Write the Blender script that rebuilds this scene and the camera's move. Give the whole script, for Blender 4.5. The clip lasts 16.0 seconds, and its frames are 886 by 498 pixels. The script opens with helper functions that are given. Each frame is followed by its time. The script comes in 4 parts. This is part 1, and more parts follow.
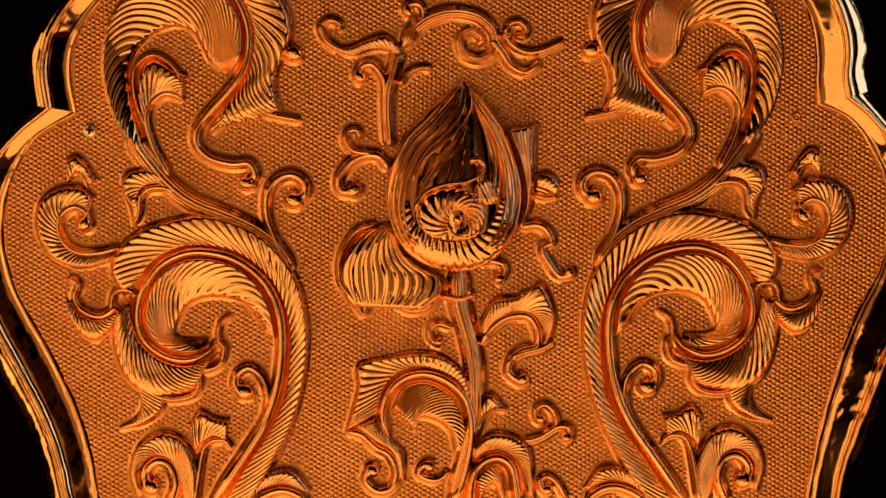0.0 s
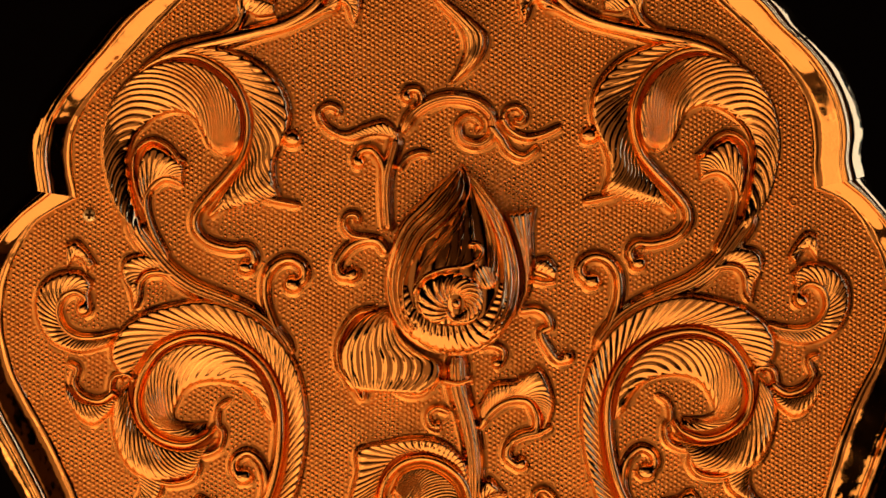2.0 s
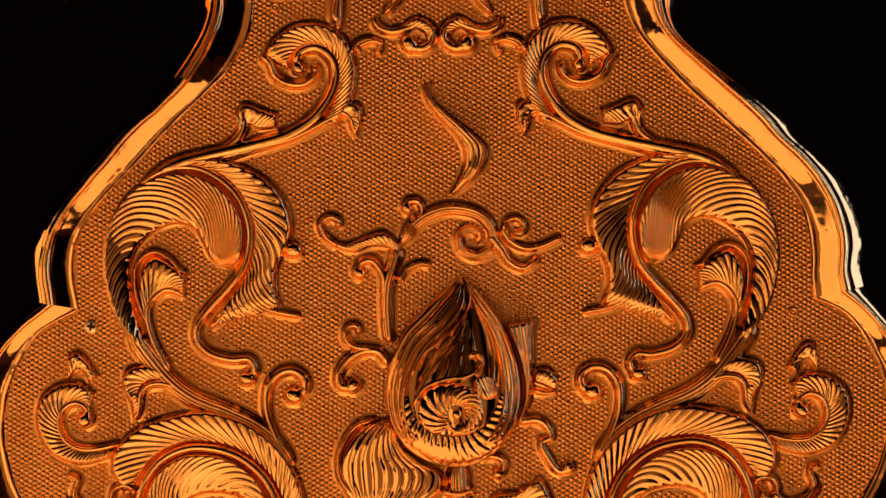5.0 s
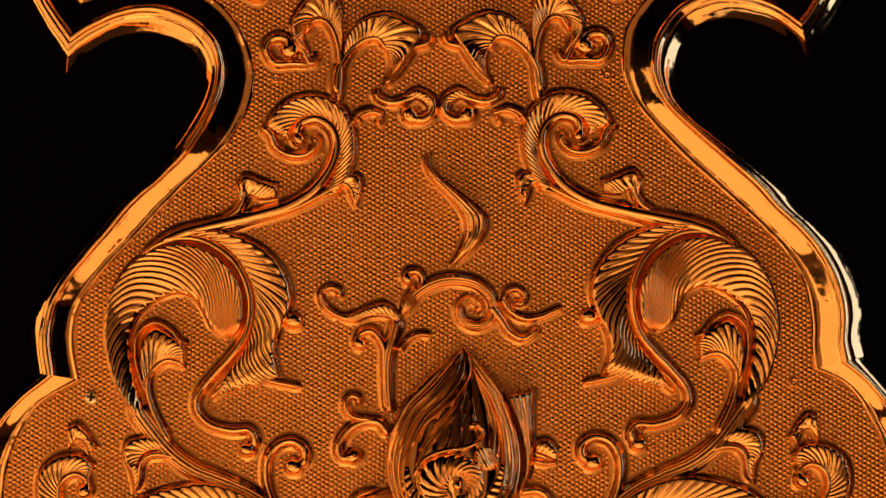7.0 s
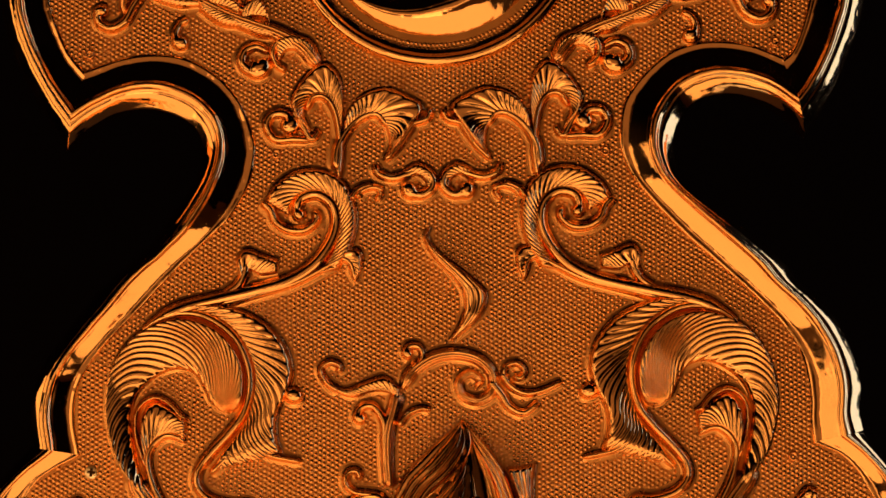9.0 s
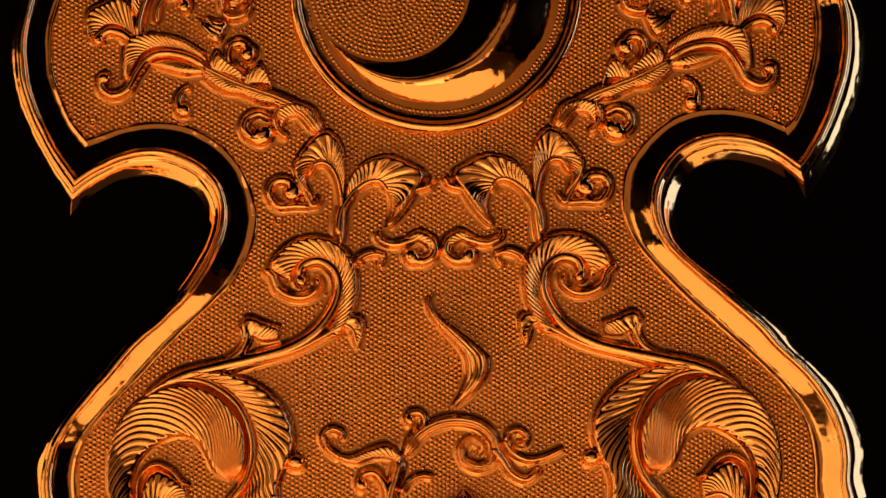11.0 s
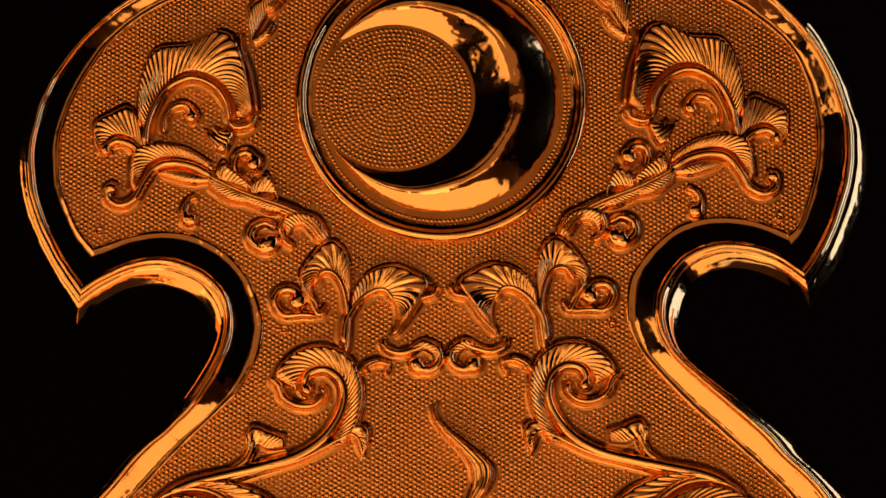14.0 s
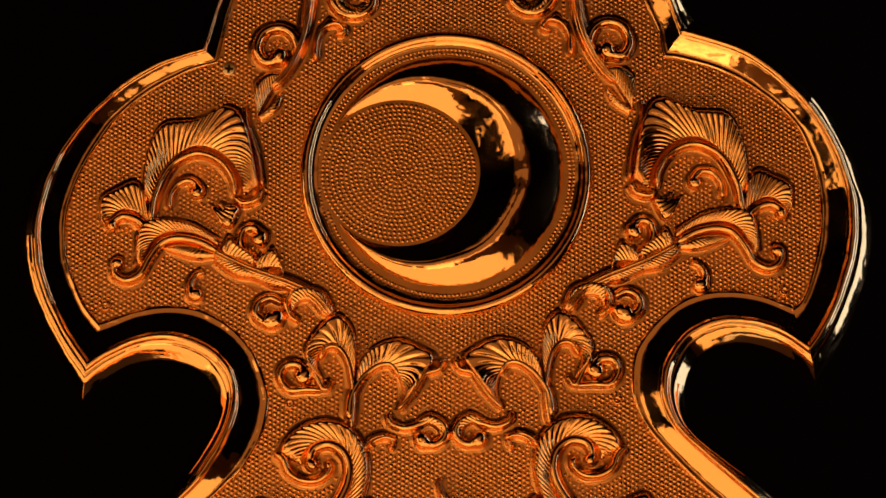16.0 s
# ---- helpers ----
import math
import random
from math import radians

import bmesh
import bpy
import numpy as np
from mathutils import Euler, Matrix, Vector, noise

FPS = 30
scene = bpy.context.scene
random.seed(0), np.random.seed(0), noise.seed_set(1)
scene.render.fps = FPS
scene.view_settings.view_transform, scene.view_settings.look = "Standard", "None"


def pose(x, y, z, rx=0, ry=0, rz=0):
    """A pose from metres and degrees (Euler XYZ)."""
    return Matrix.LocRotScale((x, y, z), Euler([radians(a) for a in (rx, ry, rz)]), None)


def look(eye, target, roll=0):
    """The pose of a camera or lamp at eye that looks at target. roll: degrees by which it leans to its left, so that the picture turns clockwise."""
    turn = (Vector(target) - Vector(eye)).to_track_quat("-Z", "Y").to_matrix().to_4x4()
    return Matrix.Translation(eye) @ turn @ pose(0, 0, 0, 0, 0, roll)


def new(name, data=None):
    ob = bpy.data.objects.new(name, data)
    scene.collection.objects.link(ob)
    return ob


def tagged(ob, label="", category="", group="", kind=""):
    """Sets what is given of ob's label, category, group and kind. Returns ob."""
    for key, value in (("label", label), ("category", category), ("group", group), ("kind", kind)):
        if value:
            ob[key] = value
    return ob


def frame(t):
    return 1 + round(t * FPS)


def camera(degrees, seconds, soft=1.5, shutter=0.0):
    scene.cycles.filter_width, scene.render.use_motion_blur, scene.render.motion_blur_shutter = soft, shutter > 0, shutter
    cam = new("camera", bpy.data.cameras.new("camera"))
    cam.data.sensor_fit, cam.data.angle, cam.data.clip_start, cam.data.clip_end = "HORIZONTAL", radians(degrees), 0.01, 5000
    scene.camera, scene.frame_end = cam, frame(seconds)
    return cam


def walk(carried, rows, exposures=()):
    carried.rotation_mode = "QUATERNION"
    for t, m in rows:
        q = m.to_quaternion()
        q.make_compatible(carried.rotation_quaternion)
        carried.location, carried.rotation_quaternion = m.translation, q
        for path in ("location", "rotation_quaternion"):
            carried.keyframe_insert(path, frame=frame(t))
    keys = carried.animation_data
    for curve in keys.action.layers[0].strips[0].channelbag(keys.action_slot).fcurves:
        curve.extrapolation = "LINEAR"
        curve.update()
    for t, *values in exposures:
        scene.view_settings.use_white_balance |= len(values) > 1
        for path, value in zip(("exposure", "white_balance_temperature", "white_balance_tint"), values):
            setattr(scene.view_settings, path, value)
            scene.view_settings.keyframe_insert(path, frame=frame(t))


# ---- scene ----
cam = camera(22, 16.0, soft=1.65)
# seconds, eye x, y, z, turn to the left, tilt up, roll
PATH = [
    (0.0, -0.0044, -1.1204, 0.0710, 0.158, -3.567, -0.204),
    (0.5, -0.0036, -1.1210, 0.0708, 0.105, -3.049, -0.237),
    (1.0, -0.0031, -1.1217, 0.0706, 0.079, -2.502, -0.176),
    (1.5, -0.0027, -1.1223, 0.0704, 0.077, -1.929, -0.179),
    (2.0, -0.0024, -1.1227, 0.0704, 0.086, -1.405, -0.178),
    (2.5, -0.0023, -1.1235, 0.0704, 0.084, -0.910, -0.158),
    (3.0, -0.0021, -1.1241, 0.0706, 0.078, -0.459, -0.164),
    (3.5, -0.0020, -1.1247, 0.0710, 0.070, -0.044, -0.162),
    (4.0, -0.0019, -1.1258, 0.0717, 0.072, 0.368, -0.083),
    (6.5, -0.0020, -1.1272, 0.0727, 0.038, 2.620, -0.034),
    (7.0, -0.0023, -1.1277, 0.0735, 0.055, 2.990, -0.031),
    (7.5, -0.0026, -1.1284, 0.0739, 0.067, 3.413, -0.013),
    (8.0, -0.0029, -1.1296, 0.0741, 0.090, 3.877, 0.036),
    (8.5, -0.0031, -1.1304, 0.0739, 0.100, 4.364, 0.028),
    (9.0, -0.0031, -1.1311, 0.0734, 0.102, 4.859, 0.063),
    (11.5, -0.0029, -1.1327, 0.0723, 0.038, 7.045, 0.127),
    (12.0, -0.0027, -1.1334, 0.0714, 0.004, 7.581, 0.114),
    (12.5, -0.0028, -1.1336, 0.0706, -0.012, 8.068, 0.119),
    (13.0, -0.0031, -1.1340, 0.0701, -0.012, 8.543, 0.136),
    (13.5, -0.0033, -1.1345, 0.0699, -0.027, 8.986, 0.134),
    (14.0, -0.0032, -1.1351, 0.0701, -0.067, 9.397, 0.181),
    (14.5, -0.0026, -1.1358, 0.0707, -0.133, 9.796, 0.153),
    (15.0, -0.0018, -1.1369, 0.0713, -0.205, 10.217, 0.177),
    (15.5, -0.0009, -1.1375, 0.0722, -0.291, 10.665, 0.153),
    (16.0, 0.0001, -1.1379, 0.0731, -0.358, 11.102, 0.190),
]


def aim(x, y, z, yaw, tilt, roll):
    m = Matrix.Rotation(radians(-yaw), 4, "Z") @ Matrix.Rotation(radians(90 + tilt), 4, "X")
    return Matrix.Translation((x, y, z)) @ m @ Matrix.Rotation(radians(-roll), 4, "Z")


walk(cam, [(t, aim(*r)) for t, *r in PATH])

# ---- light ----
world = bpy.data.worlds.new("dark_room")
world.use_nodes = True
world.node_tree.nodes["Background"].inputs[0].default_value = (0.5, 0.25, 0.1, 1)
world.node_tree.nodes["Background"].inputs[1].default_value = 0.003
scene.world = world


def area(name, eye, target, wide, high, watts, colour, spread=180):
    d = bpy.data.lights.new(name, "AREA")
    d.shape, d.size, d.size_y, d.energy, d.color, d.spread = "RECTANGLE", wide, high, watts, colour, radians(spread)
    ob = new(name, d)
    ob.matrix_world = look(eye, target)
    return ob


WARM = (1.0, 0.51, 0.185)
area("case_lamp_below", (-0.4, -0.75, -1.42), (-0.4, -0.7, 0.1), 4.2, 2.1, 39, WARM)
area("side_lamp", (-2.2, -2.8, -0.1), (0, 0, 0.1), 2.2, 1.3, 12, WARM)
# added fill behind the camera, standing in for a dimly lit room
area("room_fill", (-0.1, -3.8, 0.1), (0, 0, 0.1), 4.2, 2.5, 8.3, (1.0, 0.44, 0.15))
# added low fill that brightens slopes facing slightly down
area("low_front_fill", (-0.4, -3.6, -1.05), (0, 0, 0.1), 4.0, 0.7, 8, WARM)
# unseen light added at the left to brighten the moulding's outer slopes
area("left_edge_fill", (-2.3, -0.42, -0.4), (0, -0.42, -0.4), 0.95, 2.1, 10, WARM)
area("spot_lamp", (-0.2, -1.4, -0.75), (0, 0, 0.15), 0.55, 0.55, 2.2, (1.0, 0.53, 0.2))
area("window_light", (2.2, 0.1, 0.9), (0, 0.1, 0.9), 1.1, 2.5, 28, (0.36, 0.44, 0.62))

# ---- materials ----


def mat(name, colour, rough, metal=0.0):
    m = bpy.data.materials.new(name)
    m.use_nodes = True
    b = m.node_tree.nodes["Principled BSDF"]
    b.inputs["Base Color"].default_value = (*colour, 1)
    b.inputs["Roughness"].default_value = rough
    b.inputs["Metallic"].default_value = metal
    return m, m.node_tree, b


def gold(name, colour, rough, ripple, fine, ripple_size=90, tarnish=0.25):
    """Polished gilt: slow hammered ripple, fine scratches, patchy tarnish."""
    m, t, b = mat(name, colour, rough, 1.0)
    n, l = t.nodes.new, t.links.new
    co = n("ShaderNodeNewGeometry")
    slow, quick, patch = n("ShaderNodeTexNoise"), n("ShaderNodeTexNoise"), n("ShaderNodeTexNoise")
    for tex, size, detail in ((slow, ripple_size, 2), (quick, 700, 3), (patch, 45, 5)):
        tex.inputs["Scale"].default_value, tex.inputs["Detail"].default_value = size, detail
        l(co.outputs["Position"], tex.inputs["Vector"])
    b1, b2 = n("ShaderNodeBump"), n("ShaderNodeBump")
    b1.inputs["Strength"].default_value, b1.inputs["Distance"].default_value = 1.0, ripple
    b2.inputs["Strength"].default_value, b2.inputs["Distance"].default_value = 1.0, fine
    l(slow.outputs["Fac"], b1.inputs["Height"])
    l(quick.outputs["Fac"], b2.inputs["Height"])
    l(b1.outputs["Normal"], b2.inputs["Normal"])
    l(b2.outputs["Normal"], b.inputs["Normal"])
    ramp = n("ShaderNodeMapRange")
    ramp.inputs["From Min"].default_value, ramp.inputs["From Max"].default_value = 0.35, 0.7
    ramp.inputs["To Min"].default_value, ramp.inputs["To Max"].default_value = rough * 0.7, rough * 1.6
    l(patch.outputs["Fac"], ramp.inputs["Value"])
    l(ramp.outputs["Result"], b.inputs["Roughness"])
    mix = n("ShaderNodeMix")
    mix.data_type = "RGBA"
    mix.inputs["A"].default_value = (*colour, 1)
    mix.inputs["B"].default_value = (colour[0] * 0.92, colour[1] * 0.8, colour[2] * 0.6, 1)
    k = n("ShaderNodeMath")
    k.operation = "MULTIPLY"
    k.inputs[1].default_value = tarnish * 2
    l(patch.outputs["Fac"], k.inputs[0])
    l(k.outputs[0], mix.inputs["Factor"])
    l(mix.outputs["Result"], b.inputs["Base Color"])
    return m


GILT = (0.95, 0.55, 0.23)
GOLD_POLISHED = gold("polished_gold", GILT, 0.085, 0.00055, 0.000012)
GOLD_LEAF = gold("chased_gold", GILT, 0.1, 0.00025, 0.00003)
GOLD_GROUND = gold("matted_gold", (0.9, 0.44, 0.16), 0.25, 0.0001, 0.00003)
GOLD_PLATE = gold("plain_ground_gold", (0.76, 0.38, 0.13), 0.42, 0.0001, 0.00004)
GOLD_BUD = gold("bud_gold", GILT, 0.08, 0.0002, 0.00003)
GOLD_COVE = gold("smooth_ground_gold", (0.8, 0.4, 0.14), 0.22, 0.0001, 0.00003)
STEEL = gold("pale_brass", (0.99, 0.86, 0.6), 0.36, 0.00003, 0.00003)
VELVET, vt, vb = mat("black_velvet", (0.002, 0.0012, 0.001), 0.95)
WALLS, wt, wb = mat("brown_wall", (0.3, 0.17, 0.08), 0.8)
vb.inputs["Specular IOR Level"].default_value = wb.inputs["Specular IOR Level"].default_value = 0.02
for tree, bsdf in ((vt, vb), (wt, wb)):
    tex, bump = tree.nodes.new("ShaderNodeTexNoise"), tree.nodes.new("ShaderNodeBump")
    tex.inputs["Scale"].default_value = 300
    bump.inputs["Distance"].default_value = 0.0006
    tree.links.new(tex.outputs["Fac"], bump.inputs["Height"])
    tree.links.new(bump.outputs["Normal"], bsdf.inputs["Normal"])

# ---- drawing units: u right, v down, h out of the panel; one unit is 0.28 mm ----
UNIT = 0.00028


def place(u, v, h=0.0):
    return ((u - 784) * UNIT, -h * UNIT, (441 - v) * UNIT)


def mirror(pts):
    """The panel hangs a little askew: its axis leans."""
    ax, k = 775.5, 0.0145
    out = []
    for u, v in pts:
        d = (u - ax - k * v) / (1 + k * k)
        out.append((u - 2 * d, v + 2 * k * d))
    return out


def curve(pts, n):
    """n points at even steps along a smooth curve through pts."""
    p = np.array(pts, float)
    if len(p) == 2:
        p = np.array([p[0], p.mean(0), p[1]])
    q = np.vstack([2 * p[0] - p[1], p, 2 * p[-1] - p[-2]])
    out = []
    for i in range(1, len(q) - 2):
        a, b, c, d = q[i - 1:i + 3]
        for t in np.linspace(0, 1, 24, endpoint=False):
            out.append(0.5 * (2 * b + (c - a) * t + (2 * a - 5 * b + 4 * c - d) * t * t + (3 * b - a - 3 * c + d) * t ** 3))
    out.append(q[-2])
    out = np.array(out)
    s = np.concatenate([[0], np.cumsum(np.hypot(*np.diff(out, axis=0).T))])
    x = np.linspace(0, s[-1], n)
    return np.stack([np.interp(x, s, out[:, 0]), np.interp(x, s, out[:, 1])], 1)


def length(pts):
    c = curve(pts, 60)
    return float(np.hypot(*np.diff(c, axis=0).T).sum())


def grid_mesh(name, uvh, material, parent, label="", cove=0):
    """A smooth sheet from an array of rows x columns x (u, v, h); cove: columns at each side that belong to the matt foot."""
    r, c = uvh.shape[:2]
    v = uvh.reshape(-1, 3)
    co = np.stack([(v[:, 0] - 784) * UNIT, -v[:, 2] * UNIT, (441 - v[:, 1]) * UNIT], 1)
    i = np.arange(r * c).reshape(r, c)
    a, b, d, e = i[:-1, :-1], i[1:, :-1], i[1:, 1:], i[:-1, 1:]
    f = np.stack([a, b, d, e], -1).reshape(-1, 4)
    p = co[f]
    n = np.cross(p[:, 1] - p[:, 0], p[:, 2] - p[:, 0]).sum(0)
    if n[1] > 0:
        f = f[:, ::-1]
    me = bpy.data.meshes.new(name)
    me.from_pydata(co.tolist(), [], f.tolist())
    me.shade_smooth()
    me.materials.append(material)
    if cove:
        me.materials.append(GOLD_COVE)
        col = np.tile(np.arange(c - 1), r - 1)
        me.polygons.foreach_set("material_index", ((col < cove) | (col >= c - 1 - cove)).astype(np.int32))
    ob = new(name, me)
    ob.parent = parent
    if label:
        ob["label"] = label
    return ob


COVE_E = np.array([10.0, 7.6, 5.2, 3.2, 1.5, 0.5])
COVE_H = np.array([-0.6, 0.1, 0.4, 0.8, 1.5, 2.6])
RELIEF = 1.5
CUT = 0.75
FOOTPRINTS = []


def rib(name, pts, w0, w1, high, parent, material=None, label="", ball=0.0, lines=0, tip=0.25, over=None):
    """A rounded stem lying on the panel, tapering from w0 to w1 (half widths); ball: a round bud at its end."""
    n = max(14, int(length(pts) / 3))
    fat = 1.05 if lines else 1.2
    w0, w1, ball = w0 * fat, w1 * fat, ball * 1.45
    c = curve(pts, n)
    s = np.linspace(0, 1, n)
    t = np.gradient(c, axis=0)
    t /= np.maximum(np.hypot(t[:, 0], t[:, 1]), 1e-6)[:, None]
    side = np.stack([-t[:, 1], t[:, 0]], 1)
    w = (w0 + (w1 - w0) * s) * np.minimum(1, np.sqrt(np.clip((1 - s) / 0.06, 0.02, 1))) * np.minimum(1, tip + (1 - tip) * np.sqrt(np.clip(s / 0.06, 0, 1)))
    if ball:
        d = (1 - s) * length(pts)
        w = np.maximum(w, ball * np.sqrt(np.clip(1 - ((d - ball) / ball) ** 2, 0.0004, 1)) * (d < 2 * ball))
    k = np.linspace(-1, 1, 15 if not lines else 33)
    prof = np.clip(1 - k ** 2, 0, 1) ** 0.6
    if lines:
        prof = prof * (0.78 + 0.22 * np.abs(np.cos(math.pi * lines * (k + 1) / 2)) ** 0.7)
    hs = RELIEF * high * np.sqrt(np.clip(w / max(w0, w1, ball), 0, 1))
    foot = 0 if over else 3.6
    across, up = w[:, None] * k[None, :], foot + np.maximum(hs[:, None] - foot, 1) * prof[None, :]
    if not over:
        # a smooth cove where the metal rises from the ground
        e, z = COVE_E, COVE_H
        across = np.hstack([-w[:, None] - e, across, w[:, None] + e[::-1]])
        up = np.hstack([np.tile(z, (n, 1)), up, np.tile(z[::-1], (n, 1))])
        FOOTPRINTS.append(np.vstack([c + side * (w[:, None] + 8.5), (c - side * (w[:, None] + 8.5))[::-1]]))
    uvh = np.zeros((n, across.shape[1], 3))
    uvh[:, :, :2] = c[:, None, :] + side[:, None, :] * across[:, :, None]
    uvh[:, :, 2] = up
    if over:
        uvh[:, :, 2] += over(uvh[:, :, 0], uvh[:, :, 1])
    return grid_mesh(name, uvh, material or GOLD_LEAF, parent, label, 0 if over else 5)


def blade(name, a, b, parent, ha=10, hb=14, bulge=6, flutes=20, skew=0.1, depth=2.6, material=None, label="", fade=0.05, along=False, over=None, round_a=2.5, round_b=11):
    """A fluted leaf between two edges a and b. The flutes run from the rib at a to the edge at b and slant towards
    the tip (skew: tenths of the width), or lengthwise where along is set. flutes: their number on the bud and on lengthwise leaves; elsewhere the
    length gives it."""
    fine_a, fine_b = curve(a, 400), curve(b, 400)
    x = np.linspace(0, 1, 400)
    run = (length(a) + length(b)) / 2
    if along:
        n = max(50, int(length(b) / 4))
        u = np.linspace(0, 1, flutes * 7 + 1)
        shift = np.zeros(400)
    else:
        slant = 10 * abs(skew)
        flutes = flutes if over else max(5, round(run / (np.clip(run / 55, 4.4, 6.8) * math.hypot(1, slant))))
        u = np.concatenate([[0, 0.02, 0.05, 0.09, 0.14], np.linspace(0.2, 0.8, 10), [0.85, 0.89, 0.93, 0.96, 0.985, 1.0]])
        # how far a stroke runs on towards the tip while it crosses the leaf
        way = np.gradient(fine_a, axis=0)
        way /= np.maximum(np.hypot(*way.T), 1e-6)[:, None]
        gap = fine_b - fine_a
        onward, across = (gap * way).sum(1), np.abs(gap[:, 0] * way[:, 1] - gap[:, 1] * way[:, 0])
        shift = np.clip((slant * across - onward) / run, -0.4, 0.4)
        shift = np.convolve(np.pad(shift, 40, mode="edge"), np.full(81, 1 / 81), mode="valid")
        shift = np.maximum.accumulate(x + shift * np.clip((1 - x) / 0.12, 0, 1)) - x
        n = max(60, int(flutes * (1 + max(shift[0], 0) + max(-shift[-1], 0)) * 7))
    # the rows follow the flutes
    row = np.linspace(-max(shift[0], 0), 1 + max(-shift[-1], 0), n)
    R, U = np.meshgrid(row, u, indexing="ij")
    S = np.clip(R + np.interp(row, x, shift)[:, None] * U, 0, 1)
    CA = np.stack([np.interp(S, x, fine_a[:, 0]), np.interp(S, x, fine_a[:, 1])], -1)
    CB = np.stack([np.interp(S, x, fine_b[:, 0]), np.interp(S, x, fine_b[:, 1])], -1)
    end = np.clip(np.minimum(S, 1 - S) / fade, 0, 1) ** 0.5
    wide = np.maximum(np.hypot(CA[..., 0] - CB[..., 0], CA[..., 1] - CB[..., 1]), 1)
    room = np.clip(wide / 30, 0.25, 1)
    h = RELIEF * (ha * (1 - U) + hb * U + bulge * 4 * U * (1 - U)) * (0.35 + 0.65 * end) * (0.5 + 0.5 * room)
    # the chaser's strokes are never quite even
    ph = flutes * (U if along else R) + 0.16 * np.sin(5.3 * R * flutes / 9 + 1.7 * U) + 0.1 * np.sin(11.7 * R + 4 * U)
    # every cut a little different in depth, and fading towards the rib
    vary = 0.75 + 0.5 * np.abs(np.sin(np.floor(ph) * 12.9898))
    cut = (1 - np.abs(np.sin(math.pi * ph)) ** 0.8) * vary * room
    h = h - CUT * depth * cut * (1 if along else np.clip(U * 6, 0.15, 1))
    ea = np.clip(1 - (1 - np.clip(U * wide / round_a, 0, 1)) ** 2, 0, 1) ** 0.6
    eb = np.clip(1 - (1 - np.clip((1 - U) * wide / round_b, 0, 1)) ** 2, 0, 1) ** 0.6
    foot = 0 if over else 4.0
    h = foot + np.maximum(h - foot, 0) * ea * eb
    h[0, :] = h[-1, :] = -0.8
    uvh = np.zeros((n, len(u), 3))
    way = (CB - CA) / wide[:, :, None]
    uvh[:, :, :2] = CA * (1 - U)[:, :, None] + CB * U[:, :, None]
    # the cuts notch the outer edge
    if not along:
        uvh[:, :, :2] -= way * (0.8 * cut * np.clip((U - 0.7) / 0.3, 0, 1))[:, :, None]
    uvh[:, :, 2] = h
    if over:
        uvh[:, :, 2] += over(uvh[:, :, 0], uvh[:, :, 1])
    else:
        skirt = []
        for edge, sign, k in ((CA[:, 0], -1.0, 0), (CB[:, -1], 1.0, -1)):
            part_rows = []
            for e, z in zip(COVE_E, COVE_H):
                p = edge + sign * e * way[:, k]
                part_rows.append(np.concatenate([p, np.full((n, 1), z)], 1))
            skirt.append(np.stack(part_rows, 1))
        uvh = np.concatenate([skirt[0], uvh, skirt[1][:, ::-1]], 1)
        gap = fine_b - fine_a
        gap = gap / np.maximum(np.hypot(gap[:, 0], gap[:, 1]), 1)[:, None] * 8.5
        FOOTPRINTS.append(np.vstack([(fine_a - gap)[::8], (fine_b + gap)[::-8]]))
    return grid_mesh(name, uvh, material or GOLD_LEAF, parent, label, 0 if over else 5)


# ---- the black backdrop, and an unseen room added to tone the reflections ----


def box(name, x0, x1, y0, y1, z0, z1, material, label, category):
    bm = bmesh.new()
    bmesh.ops.create_cube(bm, size=1)
    for p in bm.verts:
        p.co = Vector(((x0 + x1) / 2 + p.co.x * (x1 - x0), (y0 + y1) / 2 + p.co.y * (y1 - y0), (z0 + z1) / 2 + p.co.z * (z1 - z0)))
    me = bpy.data.meshes.new(name)
    bm.to_mesh(me)
    bm.free()
    me.materials.append(material)
    return tagged(new(name, me), label, category, kind="structure")


box("wall_back", -3, 3, 1.2, 1.3, -1.5, 2.2, VELVET, "black velvet backdrop behind the gold panel", "backdrop")
# out of view: black where the gold should reflect dark, brown for mid-tones
box("floor", -3, 3, -4, 1.2, -1.6, -1.5, WALLS, "unseen brown floor, added for warm reflections in the gold", "floor")
box("ceiling", -3, 3, -4, 1.2, 2.2, 2.3, VELVET, "unseen black ceiling, added to keep upward reflections dark", "ceiling")
box("wall_left", -3.1, -3, -4, 1.2, -1.5, 2.2, VELVET, "unseen black side wall, added to keep sideways reflections dark", "wall")
box("wall_right", 3, 3.1, -4, 1.2, -1.5, 2.2, VELVET, "unseen black side wall, added to keep sideways reflections dark", "wall")
box("wall_front", -3, 3, -4.1, -4, -1.5, 2.2, WALLS, "unseen brown wall behind the camera, added for warm reflections", "wall")

# ---- the panel ----
panel = tagged(new("gold_panel"), "ornate gilded metal panel with embossed leaf scrolls, mounted before black velvet", "ornament")

